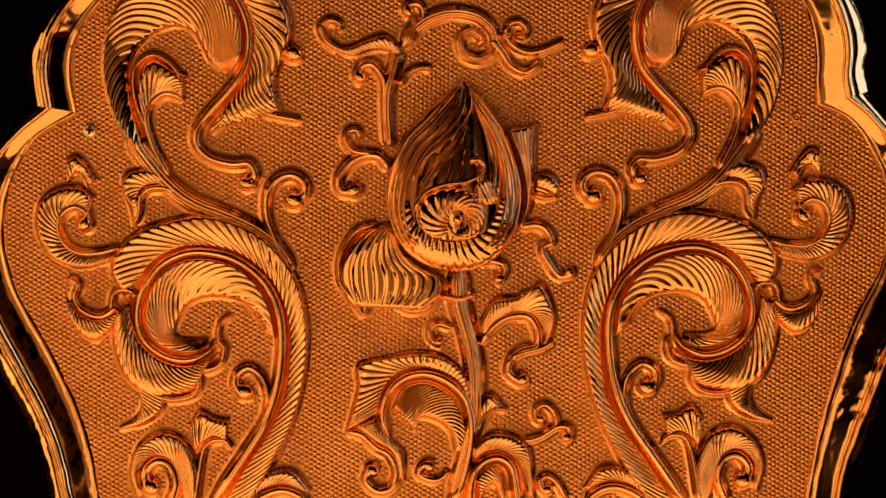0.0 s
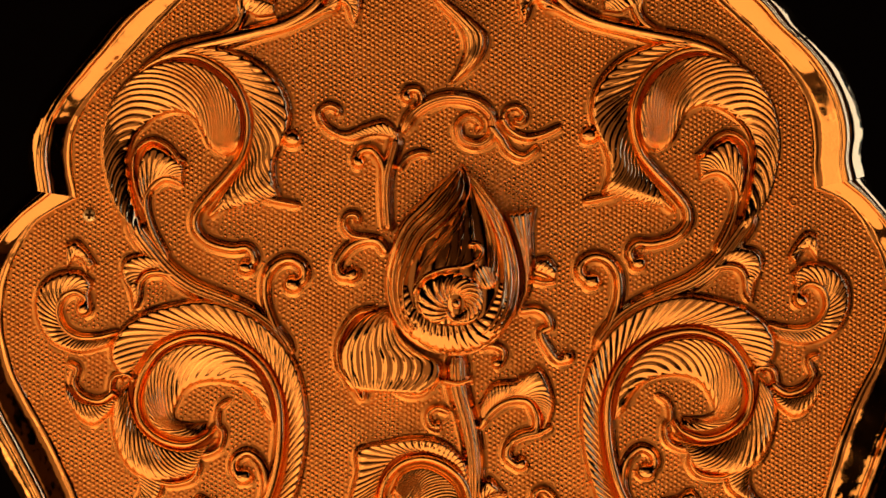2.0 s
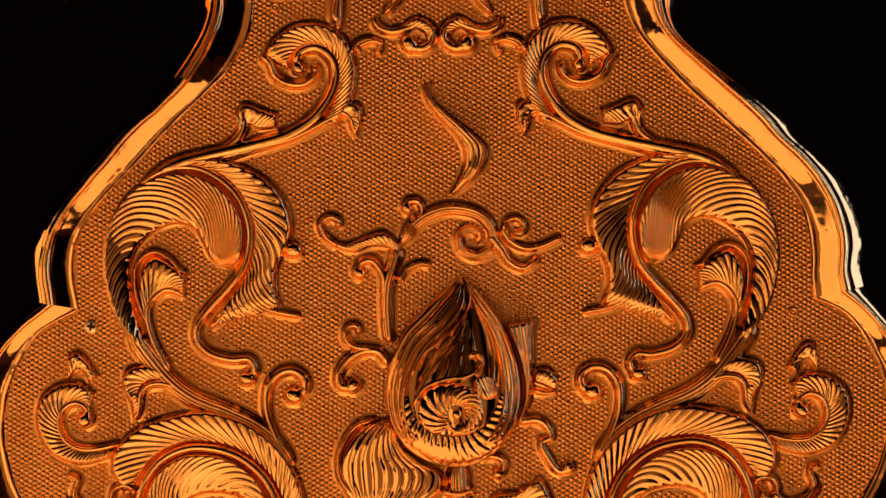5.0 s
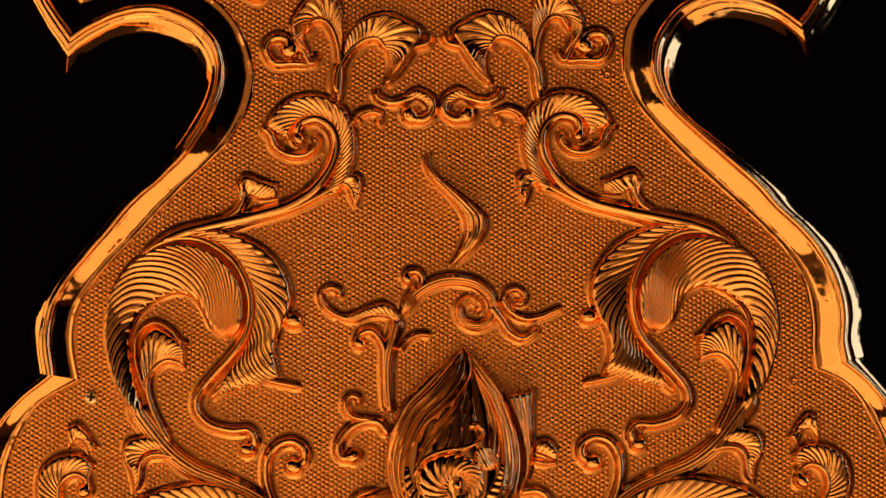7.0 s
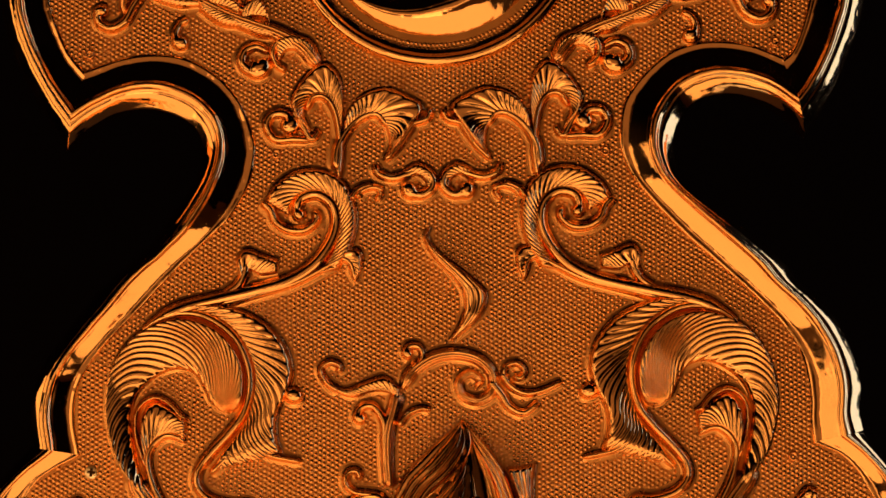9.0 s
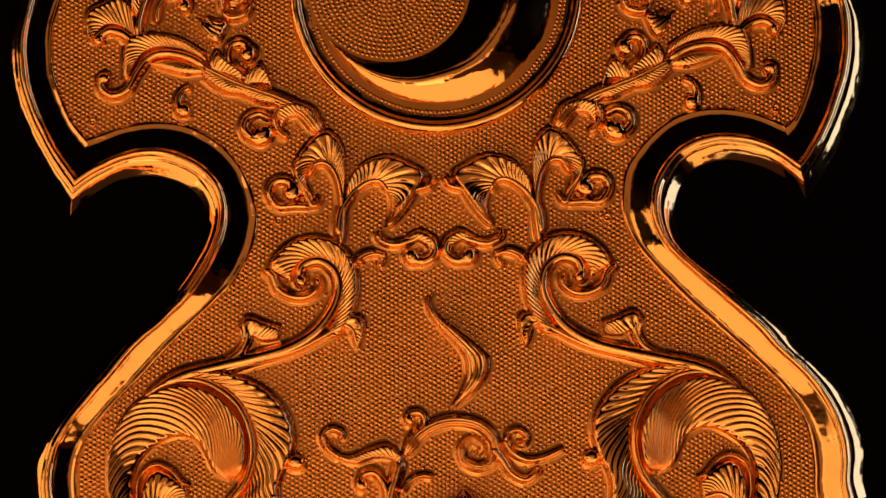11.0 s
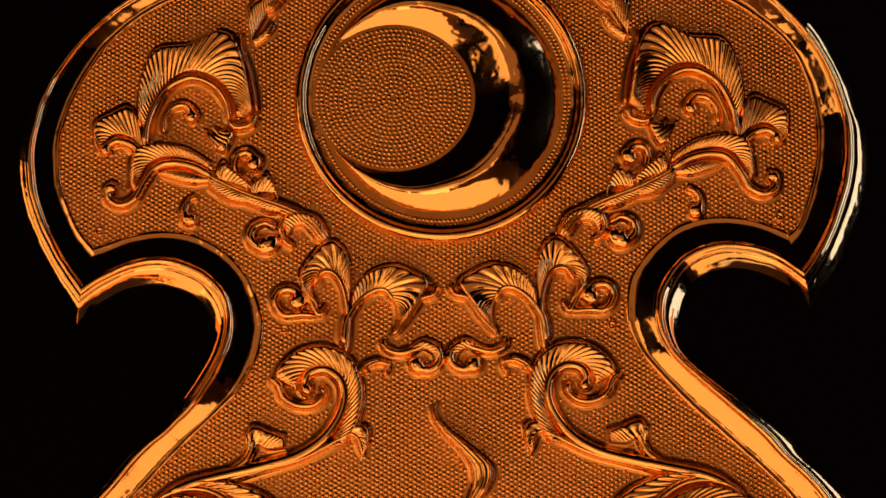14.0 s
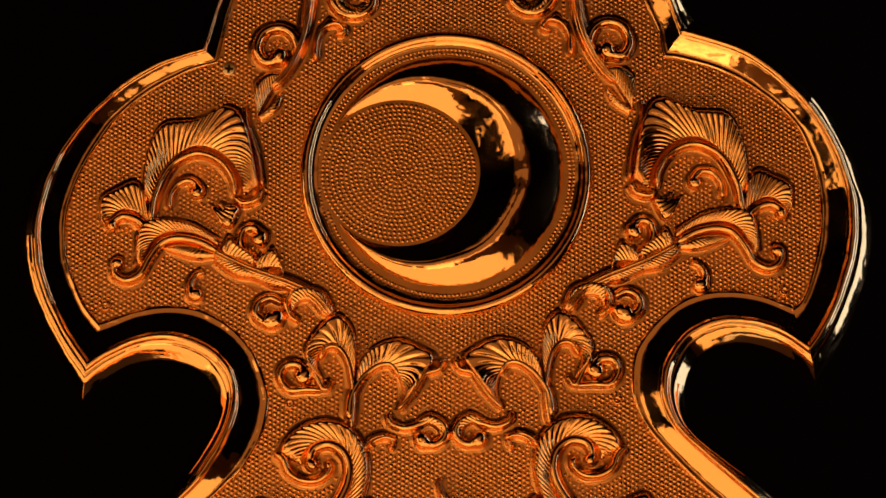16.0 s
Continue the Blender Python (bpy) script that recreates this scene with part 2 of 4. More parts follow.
# edge sections between corners: outer line, inner line
EDGES_WEST = [
    # lower flank and side lobe
    ([(101, 960), (91, 881), (72, 804), (44, 733), (-2, 648), (-46, 558), (-68, 469), (-69, 389), (-48, 314), (-23, 272), (10, 238), (38, 208), (62, 187)],
     [(181, 960), (168, 881), (153, 798), (128, 718), (88, 633), (44, 553), (15, 488), (2, 419), (9, 349), (31, 289), (66, 240), (134, 199)]),
    # upper lobe, neck and notch
    ([(62, 187)] + [(55, 135), (60, 90), (81, 35), (114, -9), (151, -57), (197, -111), (256, -158), (303, -218), (343, -282), (359, -333), (352, -374), (327, -404), (291, -421), (253, -428), (206, -422), (155, -396), (112, -362)],
     [(134, 199)] + [(124, 140), (128, 85), (153, 35), (193, -13), (235, -57), (284, -111), (334, -161), (392, -218), (426, -277), (439, -338), (433, -373), (413, -424), (377, -467), (326, -498), (275, -508), (215, -503), (139, -477)]),
    # shoulder lobe
    ([(114, -362), (66, -435), (23, -518), (1, -591), (-3, -654), (9, -722), (28, -775), (58, -828), (100, -879), (156, -933), (218, -973), (265, -989), (308, -1002)],
     [(140, -473), (108, -512), (85, -562), (70, -611), (68, -669), (76, -717), (93, -764), (121, -815), (158, -867), (214, -915), (265, -945), (302, -961), (342, -972)]),
    # top neck
    ([(308, -1002), (322, -1043), (336, -1086), (346, -1135), (355, -1212)], [(342, -972), (356, -1037), (370, -1091), (383, -1141), (398, -1212)]),
]
EDGES_EAST = [
    ([(1501, 956), (1508, 872), (1521, 811), (1542, 766), (1567, 708), (1599, 633), (1633, 553), (1646, 463), (1640, 383), (1621, 314), (1593, 252), (1554, 201), (1519, 158)],
     [(1419, 956), (1428, 872), (1441, 800), (1451, 750), (1469, 684), (1490, 611), (1517, 544), (1547, 484), (1566, 423), (1568, 363), (1556, 303), (1540, 270), (1518, 232), (1485, 199), (1438, 178)]),
    ([(1522, 158), (1515, 123), (1518, 83), (1512, 46), (1496, 2), (1474, -38), (1444, -73), (1408, -106)] + [(1379, -143), (1329, -187), (1270, -231), (1222, -268), (1194, -307), (1185, -352), (1196, -398), (1226, -435), (1277, -452), (1333, -445), (1383, -422), (1424, -386)],
     [(1441, 177), (1437, 145), (1437, 108), (1433, 63), (1420, 19), (1392, -26), (1354, -67), (1304, -114)] + [(1264, -150), (1214, -195), (1164, -246), (1124, -295), (1105, -342), (1104, -383), (1112, -427), (1139, -468), (1181, -507), (1226, -527), (1277, -532), (1333, -524), (1391, -501)]),
    ([(1424, -382), (1472, -457), (1500, -520), (1520, -577), (1530, -634), (1529, -693), (1518, -736), (1504, -781), (1484, -827), (1457, -877), (1421, -924), (1376, -969), (1332, -999), (1280, -1020), (1220, -1042)],
     [(1392, -497), (1409, -514), (1427, -554), (1442, -606), (1451, -659), (1451, -710), (1444, -758), (1431, -803), (1411, -845), (1383, -878), (1345, -910), (1300, -940), (1255, -960), (1198, -976), (1169, -980)]),
    ([(1220, -1042), (1207, -1071), (1197, -1103), (1187, -1142), (1173, -1208)], [(1169, -980), (1162, -1027), (1144, -1071), (1134, -1104), (1126, -1142), (1113, -1208)]),
]


def edging(outer, inner, grow, steep):
    n = int(max(length(outer), length(inner)) / 5)
    co, ci = curve(outer, n), curve(inner, n)
    co = co + (co - ci) * np.linspace(*grow, n)[:, None]
    away = (ci - co) / np.hypot(*(ci - co).T)[:, None]
    FOOTPRINTS.append(np.vstack([co[::3], (ci + away * 7)[::-3]]))
    u = np.array([0, 0.005, 0.05, 0.10, 0.15, 0.20, 0.25, 0.29, 0.32, 0.345, 0.37, 0.40, 0.43, 0.46, 0.49, 0.515, 0.54, 0.57, 0.61, 0.66, 0.72, 0.78, 0.85, 0.91, 0.96, 1.0, 1.03, 1.06, 1.09])
    h = np.array([-26, -5, -1.4, 2.5, 6.4, 10, 12.6, 14.2, 14.4, 14.8, 17, 19.4, 20.6, 20.6, 19.4, 17, 14.8, 14.2, 13, 11.2, 9.2, 7, 4.6, 2.6, 2.2, 3.4, 3.2, 1.5, -0.9])
    uvh = np.zeros((n, len(u), 3))
    uvh[:, :, :2] = co[:, None, :] * (1 - u)[None, :, None] + ci[:, None, :] * u[None, :, None]
    wide = np.clip(np.hypot(*(co - ci).T) / 84, 0.75, 1.5) * np.linspace(steep, 1.2, n)
    uvh[:, :, 2] = h[None, :] * wide[:, None]
    for i in range(n):
        for j in range(5, len(u) - 2):
            x, y = uvh[i, j, :2]
            uvh[i, j, 2] += 1.4 * noise.noise((x / 50, y / 50, 3.0)) + 0.2 * noise.noise((x / 18, y / 18, 7.0))
            w = 1.6 * noise.noise((x / 40, y / 40, 11.0))
            uvh[i, j, :2] += (w, w * 0.5)
    return grid_mesh("edge_moulding", uvh, GOLD_POLISHED, panel, "polished rounded gold edge moulding")


for edges, lip, notch, flank in ((EDGES_WEST, 0.1, 0.17, 1.0), (EDGES_EAST, 0.06, 0.14, 1.9)):
    for (outer, inner), grow, steep in zip(edges, ((lip, lip), (lip, notch), (notch, notch), (notch, lip)), (flank, 1.2, 1.2, 1.2)):
        edging(outer, inner, grow, steep)

# the flat of the panel, and the beads that mat it
west = [tuple(p) for _, inner in EDGES_WEST for p in curve(inner, int(length(inner) / 6))[:-1]]
east = [tuple(p) for _, inner in EDGES_EAST for p in curve(inner, int(length(inner) / 6))[:-1]]
outline = np.array(west + east[::-1])


def inside(pts, poly):
    x, y = pts[:, 0], pts[:, 1]
    hit = np.zeros(len(pts), bool)
    for (x0, y0), (x1, y1) in zip(poly, np.roll(poly, -1, 0)):
        if y0 != y1:
            hit ^= ((y0 > y) != (y1 > y)) & (x < (x1 - x0) * (y - y0) / (y1 - y0) + x0)
    return hit


def flat(name, line, h, thick, material, parent, label=""):
    bm = bmesh.new()
    top = [bm.verts.new(place(u, v, h)) for u, v in line]
    back = [bm.verts.new(place(u, v, h - thick)) for u, v in line]
    bm.faces.new(top)
    bm.faces.new(back[::-1])
    for i in range(len(top)):
        j = (i + 1) % len(top)
        bm.faces.new((top[i], back[i], back[j], top[j]))
    bmesh.ops.recalc_face_normals(bm, faces=bm.faces)
    bmesh.ops.triangulate(bm, faces=bm.faces)
    me = bpy.data.meshes.new(name)
    bm.to_mesh(me)
    bm.free()
    me.materials.append(material)
    ob = new(name, me)
    ob.parent = parent
    if label:
        ob["label"] = label
    return ob


flat("back_plate", outline, 0, 20, GOLD_PLATE, panel, "flat matted gold back plate")


def beads(name, centres, radius, high, base, parent, label):
    """Many tiny punched domes in one mesh."""
    ang = np.arange(6) * math.pi / 3
    ring = np.stack([np.cos(ang), np.sin(ang)], 1)
    tpl = np.vstack([np.c_[ring, np.full(6, -0.1)], np.c_[ring * 0.8, np.full(6, 0.38)], np.c_[ring * 0.46, np.full(6, 0.8)], [[0, 0, 1.0]]])
    fac = [(j + i, j + (i + 1) % 6, j + 6 + (i + 1) % 6, j + 6 + i) for j in (0, 6) for i in range(6)]
    tri = [(12 + i, 12 + (i + 1) % 6, 18) for i in range(6)]
    n = len(centres)
    rng = np.random.default_rng(5)
    size = radius * rng.uniform(0.9, 1.08, n)
    v = np.zeros((n, 19, 3))
    v[:, :, :2] = centres[:, None, :] + tpl[None, :, :2] * size[:, None, None]
    v[:, :, 2] = base + tpl[None, :, 2] * (high * rng.uniform(0.85, 1.15, n))[:, None]
    v = v.reshape(-1, 3)
    co = np.stack([(v[:, 0] - 784) * UNIT, -v[:, 2] * UNIT, (441 - v[:, 1]) * UNIT], 1)
    off = (np.arange(n) * 19)[:, None, None]
    quads = (np.array(fac)[None] + off).reshape(-1, 4)[:, ::-1]
    tris = (np.array(tri)[None] + off).reshape(-1, 3)[:, ::-1]
    me = bpy.data.meshes.new(name)
    me.vertices.add(len(co))
    me.vertices.foreach_set("co", co.ravel())
    loops = np.concatenate([quads.ravel(), tris.ravel()])
    me.loops.add(len(loops))
    me.loops.foreach_set("vertex_index", loops)
    start = np.concatenate([np.arange(len(quads)) * 4, len(quads) * 4 + np.arange(len(tris)) * 3])
    me.polygons.add(len(start))
    me.polygons.foreach_set("loop_start", start)
    me.update(calc_edges=True)
    me.shade_smooth()
    me.materials.append(GOLD_GROUND)
    ob = new(name, me)
    ob.parent = parent
    return tagged(ob, label, kind="stuff")


# the round boss: centre and radii
BOSS_U, BOSS_V, BOSS_R = 765, -759, 269

# ---- the round boss with the crescent ----


def ring_band(name, cu, cv, r, prof, material, parent, label, n=220):
    """A turned ring; prof: pairs of radius offset and height."""
    a = np.linspace(0, 2 * math.pi, n)
    uvh = np.zeros((n, len(prof), 3))
    for j, (dr, h) in enumerate(prof):
        uvh[:, j, 0] = cu + (r + dr) * np.cos(a)
        uvh[:, j, 1] = cv + (r + dr) * np.sin(a)
        uvh[:, j, 2] = h
    for i in range(n):
        x, y = uvh[i, 0, :2]
        uvh[i, 1:-1, 2] += 0.7 * noise.noise((x / 40, y / 40, 2.0))
    return grid_mesh(name, uvh, material, parent, label)


boss = ring_band("boss_rim", BOSS_U, BOSS_V, BOSS_R,
                 [(0, -1), (-1, 5), (-4, 11), (-9, 16), (-13, 17.5), (-17, 16), (-21, 11), (-25, 6), (-29, 5), (-33, 4.5)],
                 GOLD_POLISHED, panel, "polished raised gold ring round the crescent")
DISC = [(678, -760)][0]
DISC_RU, DISC_RV = 147, 135
LUNE = [(764, -763)][0]
LUNE_R = 217


def crescent():
    """A swelling moon between the disc's edge and the wider circle."""
    rows = []
    for a in np.linspace(-math.pi, math.pi, 361):
        d = np.array([math.cos(a), math.sin(a)])
        p0 = np.array(DISC) + d * (DISC_RU, DISC_RV)
        q = np.array(DISC, float) - np.array(LUNE)
        w = d * (DISC_RU, DISC_RV)
        w = w / np.hypot(*w)
        b = q @ w
        t = -b + math.sqrt(max(b * b - (q @ q - LUNE_R ** 2), 0))
        p1 = np.array(DISC) + w * t
        wide = (p1 - p0) @ w
        if wide < 3:
            continue
        row = []
        top = min(4 + wide * 0.27, 43)
        for u in np.concatenate([np.linspace(0, 0.4, 14), np.linspace(0.42, 0.54, 13), np.linspace(0.56, 1, 18)]):
            p = p0 * (1 - u) + p1 * u
            wave = noise.noise((p[0] / 85, p[1] / 85, 5.0)) + 0.16 * noise.noise((p[0] / 30, p[1] / 30, 9.0))
            # two flanks meeting in a soft keel that wanders a little
            peak = 0.48 + 0.05 * noise.noise((p[0] / 90, p[1] / 90, 1.0))
            x = u / peak if u < peak else (1 - u) / (1 - peak)
            flank = 1 - (1 - x) ** 1.15 if u < peak else 1 - (1 - x) ** 1.45
            h = top * (flank - 0.09 * max(0, 1 - abs(u - peak) / 0.12) ** 2) + 4.6 * wave * math.sin(math.pi * u)
            row.append((p[0], p[1], h))
        rows.append(row)
    return grid_mesh("crescent", np.array(rows), GOLD_POLISHED, boss, "smooth swelling crescent moon of polished gold")


crescent()
disc_line = [(DISC[0] + DISC_RU * math.cos(a), DISC[1] + DISC_RV * math.sin(a)) for a in np.linspace(0, 2 * math.pi, 80, endpoint=False)]
floor_line = [(BOSS_U + (BOSS_R - 30) * math.cos(a), BOSS_V + (BOSS_R - 30) * math.sin(a)) for a in np.linspace(0, 2 * math.pi, 90, endpoint=False)]
flat("boss_floor", floor_line, 1.5, 4, GOLD_PLATE, boss, "matted gold floor of the round boss")
ring_pts = []
for k in range(1, 17):
    r = k / 16.9
    m = max(6, int(2 * math.pi * r * 141 / 8.6))
    a = np.arange(m) * 2 * math.pi / m + k * 0.37
    ring_pts.append(np.stack([DISC[0] + DISC_RU * r * np.cos(a), DISC[1] + DISC_RV * r * np.sin(a)], 1))
for r in (BOSS_R - 34, BOSS_R - 42):
    a = np.arange(int(2 * math.pi * r / 7.6)) * 2 * math.pi / int(2 * math.pi * r / 7.6)
    p = np.stack([BOSS_U + r * np.cos(a), BOSS_V + r * np.sin(a)], 1)
    ring_pts.append(p[np.hypot((p[:, 0] - DISC[0]) / DISC_RU, (p[:, 1] - DISC[1]) / DISC_RV) > 1.02])
beads("disc_matting", np.vstack(ring_pts), 4.0, 1.6, 1.5, boss, "rings of tiny punched gold beads")

# ---- leaf scrolls, one on each side of the axis ----


def same(pts):
    return list(pts)


def lobe_scroll(M):
    """The scroll in the upper lobe: a broad fluted hook with a second leaf behind it."""
    top = rib("leaf_scroll", M([(249, -20), (279, -40), (311, -50), (349, -48), (383, -32), (413, -5), (434, 37), (439, 81), (428, 126), (403, 161), (373, 194), (350, 225), (348, 253), (370, 277), (408, 288), (438, 287), (450, 305), (438, 321), (422, 315)]), 8, 7, 17, panel, label="gold acanthus scroll with a fluted hooked leaf", ball=10)
    blade("fluted_leaf", M([(254, 280), (234, 251), (207, 211), (190, 161), (184, 112), (194, 52), (224, 0), (264, -28), (309, -40), (354, -33), (393, -9), (422, 35), (428, 76), (422, 108), (406, 126)]), M([(271, 277), (253, 241), (239, 196), (230, 148), (230, 122), (242, 89), (274, 61), (309, 48), (341, 57), (358, 82), (370, 106), (386, 121), (402, 128)]), top, 17, 8, 2, 46, 0.21, 3.8)
    blade("rear_leaf", M([(299, -56), (368, -46), (416, -11), (444, 45), (444, 94), (430, 144), (410, 174), (394, 194), (370, 230)]), M([(329, -66), (398, -62), (460, -37), (499, 3), (514, 46), (509, 82), (489, 126), (487, 165), (497, 197)]), top, 9, 17, 2, 30, 0.17, 2.8)
    rib("leaf_lip", M([(370, 233), (396, 207), (423, 189), (450, 188), (476, 201), (502, 207), (531, 212)]), 5, 4, 11, top)
    rib("leaf_tip", M([(497, 76), (507, 91), (521, 94), (531, 89)]), 6, 8, 14, top, ball=11)
    rib("stem", M([(231, 238), (261, 280), (299, 325), (343, 357), (398, 379), (448, 402), (483, 429), (518, 474)]), 17, 12, 13, top, lines=4)
    rib("inner_stem", M([(299, 310), (271, 257), (259, 211), (267, 184), (289, 166), (311, 168), (325, 178)]), 7, 5, 11, top)
    blade("inner_leaf", M([(255, 216), (261, 191), (279, 169), (304, 163), (325, 174)]), M([(245, 166), (251, 127), (271, 105), (301, 118), (330, 142)]), top, 8, 12, 4, 11, -0.15, 2.4)
    rib("leaf_edge", M([(257, 221), (241, 176), (239, 132), (251, 109), (274, 99), (299, 111), (317, 131), (331, 136)]), 3.5, 4, 13, top)
    return top


def side_scroll(M):
    """The great lower scroll: smooth rib wound into a spiral, fluted leaves out- and inside."""
    top = rib("leaf_scroll", M([(368, 893), (422, 813), (467, 742), (489, 677), (497, 606), (491, 546), (467, 497), (427, 462), (383, 446), (333, 444), (286, 465), (256, 505), (244, 552), (254, 595), (288, 624), (329, 633), (365, 619), (383, 595)]), 10, 7, 17, panel, label="large gold acanthus scroll wound into a spiral")
    blade("outer_leaf", M([(388, 893), (437, 816), (482, 747), (505, 677), (511, 601), (502, 541), (475, 489), (433, 452), (386, 435), (330, 433), (278, 455), (250, 487), (238, 509)]), M([(437, 893), (494, 797), (529, 707), (544, 606), (534, 516), (500, 449), (442, 401), (370, 378), (301, 386), (246, 406), (209, 438), (197, 480), (220, 523)]), top, 9, 18, 2, 40, 0.21, 3.4)
    blade("inner_leaf", M([(485, 597), (475, 542), (443, 489), (393, 459), (333, 455), (288, 477), (263, 517), (258, 559), (273, 597), (307, 615), (342, 619), (369, 607)]), M([(467, 585), (449, 553), (417, 527), (368, 522), (333, 534), (316, 557), (307, 582), (316, 593), (332, 597), (352, 597), (367, 595)]), top, 16, 7, 2, 36, 0.2, 3.0)
    blade("lower_leaf", M([(230, 522), (234, 562), (248, 599), (280, 629), (319, 642), (357, 637), (385, 622)]), M([(201, 552), (200, 607), (220, 665), (259, 697), (297, 699), (342, 687), (355, 652)]), top, 11, 12, 6, 26, 0.2, 2.8)
    blade("tail_leaf", M([(226, 652), (243, 687), (249, 713), (237, 738), (209, 755)]), M([(265, 687), (289, 693), (285, 725), (253, 748), (209, 757)]), top, 8, 12, 2, 7, 0.12, 2.0)
    rib("leaf_lip", M([(269, 693), (302, 703), (337, 696), (351, 677), (347, 652)]), 5, 5, 12, top)
    rib("leaf_tip", M([(342, 652), (369, 649), (389, 637), (395, 612), (385, 597), (389, 569), (409, 553)]), 6, 3, 13, top)
    rib("leaf_edge", M([(196, 553), (202, 517), (224, 509), (238, 517)]), 4, 5, 12, top)
    # side curl
    curl = rib("side_curl", M([(215, 434), (179, 444), (144, 445), (117, 430), (105, 402), (112, 376), (134, 364), (154, 374), (153, 392), (138, 400)]), 5, 6, 17, panel, label="fluted gold curl beside the scroll", ball=10)
    blade("curl_leaf", M([(211, 438), (149, 444), (118, 430), (106, 402), (113, 376), (134, 365), (152, 372), (154, 388)]), M([(199, 460), (144, 473), (92, 454), (66, 408), (70, 361), (100, 333), (142, 329), (168, 348)]), curl, 8, 12, 2, 26, 0.12, 2.4)
    blade("top_leaf", M([(120, 324), (135, 304), (150, 311), (158, 329)]), M([(119, 281), (138, 275), (155, 291), (172, 317)]), curl, 8, 12, 2, 7, 0.12, 2.0)
    # leaf that leaves the stem
    bud = rib("side_leaf", M([(311, 336), (284, 330), (261, 334), (249, 350), (246, 376), (237, 394)]), 6, 4, 12, panel, label="small fluted gold leaf on the stem")
    blade("leaf_blade", M([(311, 332), (279, 324), (255, 330), (243, 350), (239, 370)]), M([(295, 312), (261, 298), (227, 304), (216, 326), (224, 350)]), bud, 8, 12, 2, 12, 0.12, 2.0)
    blade("leaf_foot", M([(249, 350), (251, 370), (239, 394)]), M([(221, 343), (231, 366), (237, 396)]), bud, 8, 8, 3, 5, 0.1, 2.0)
    # small leaf below
    low = rib("side_leaf", M([(119, 490), (139, 500), (133, 526), (149, 548), (180, 556), (210, 537)]), 4, 7, 13, panel, label="small hooked gold leaf")
    blade("leaf_blade", M([(117, 528), (144, 556), (183, 562), (212, 545)]), M([(121, 558), (143, 590), (170, 600), (200, 577)]), low, 10, 9, 3, 9, 0.1, 2.0)
    # curls in the open ground
    rib("small_curl", M([(455, 767), (467, 732), (471, 697), (462, 665), (439, 647), (417, 659), (415, 679), (431, 689), (443, 679)]), 5, 7, 14, panel, label="small gold curl with a round tip", ball=11)
    rib("small_curl", M([(507, 467), (485, 422), (471, 382), (471, 342), (487, 316), (513, 307), (535, 319), (537, 339), (519, 351), (505, 341)]), 6, 8, 15, panel, label="gold curl rising from the fork of the stem", ball=11)
    # the lower leaves
    fan = rib("side_leaf", M([(341, 894), (349, 843), (357, 798), (369, 778), (392, 775), (409, 789)]), 7, 4, 12, panel, label="small three-lobed gold leaf")
    blade("leaf_blade", M([(342, 798), (355, 780), (377, 769), (399, 779)]), M([(332, 749), (352, 723), (379, 735), (405, 739)]), fan, 8, 13, 2, 11, 0.12, 2.2)
    low2 = rib("lower_curl", M([(296, 894), (309, 853), (297, 820), (273, 814), (255, 834), (261, 856), (281, 860)]), 8, 8, 15, panel, label="round fluted gold curl", ball=11)
    blade("curl_leaf", M([(326, 894), (315, 848), (299, 813), (271, 804), (249, 824), (247, 850), (259, 871)]), M([(346, 899), (349, 828), (325, 776), (283, 761), (243, 786), (228, 830), (240, 879)]), low2, 8, 14, 2, 26, 0.12, 2.6)
    foot = rib("lower_leaf", M([(426, 903), (459, 876), (497, 864), (532, 878), (545, 908)]), 8, 6, 13, panel, label="fluted gold leaf at the stem foot")
    blade("leaf_blade", M([(429, 898), (459, 866), (497, 854), (537, 870)]), M([(437, 870), (475, 832), (517, 829), (547, 866)]), foot, 8, 13, 2, 13, 0.12, 2.2)
    return top


def neck_scroll(M):
    """The scroll in the neck with its round fluted head."""
    top = rib("leaf_scroll", M([(270, -37), (325, -60), (385, -75), (445, -89), (505, -107), (550, -135), (580, -174), (591, -211), (583, -244), (557, -262), (529, -255), (521, -232), (533, -218)]), 12, 8, 15, panel, label="gold acanthus scroll with a round fluted head", ball=8)
    blade("round_leaf", M([(565, -127), (587, -166), (595, -211), (587, -246), (560, -265), (526, -261), (508, -240), (506, -224)]), M([(593, -127), (619, -171), (627, -226), (610, -277), (570, -305), (519, -303), (480, -277), (462, -245)]), top, 8, 17, 2, 26, 0.16, 2.6)
    rib("leaf_lip", M([(458, -249), (474, -234), (484, -212), (507, -198), (535, -198), (555, -216), (551, -234)]), 7, 6, 13, top)
    rib("branch", M([(380, -65), (445, -83), (515, -103), (570, -131), (599, -147), (617, -137), (625, -107)]), 6, 5, 12, top)
    blade("branch_leaf", M([(555, -119), (595, -143), (613, -135), (625, -105)]), M([(595, -127), (611, -164), (635, -158), (636, -127)]), top, 8, 12, 2, 8, 0.12, 2.0)
    rib("small_stem", M([(390, -81), (415, -99), (427, -119), (431, -140)]), 6, 8, 11, top)
    blade("small_leaf", M([(423, -105), (435, -127), (457, -119), (487, -123)]), M([(412, -144), (430, -164), (461, -154), (489, -144)]), top, 8, 13, 2, 9, 0.12, 2.2)
    rib("joint_leaf", M([(627, -255), (635, -267), (655, -274), (675, -269)]), 4, 4, 10, top)
    return top


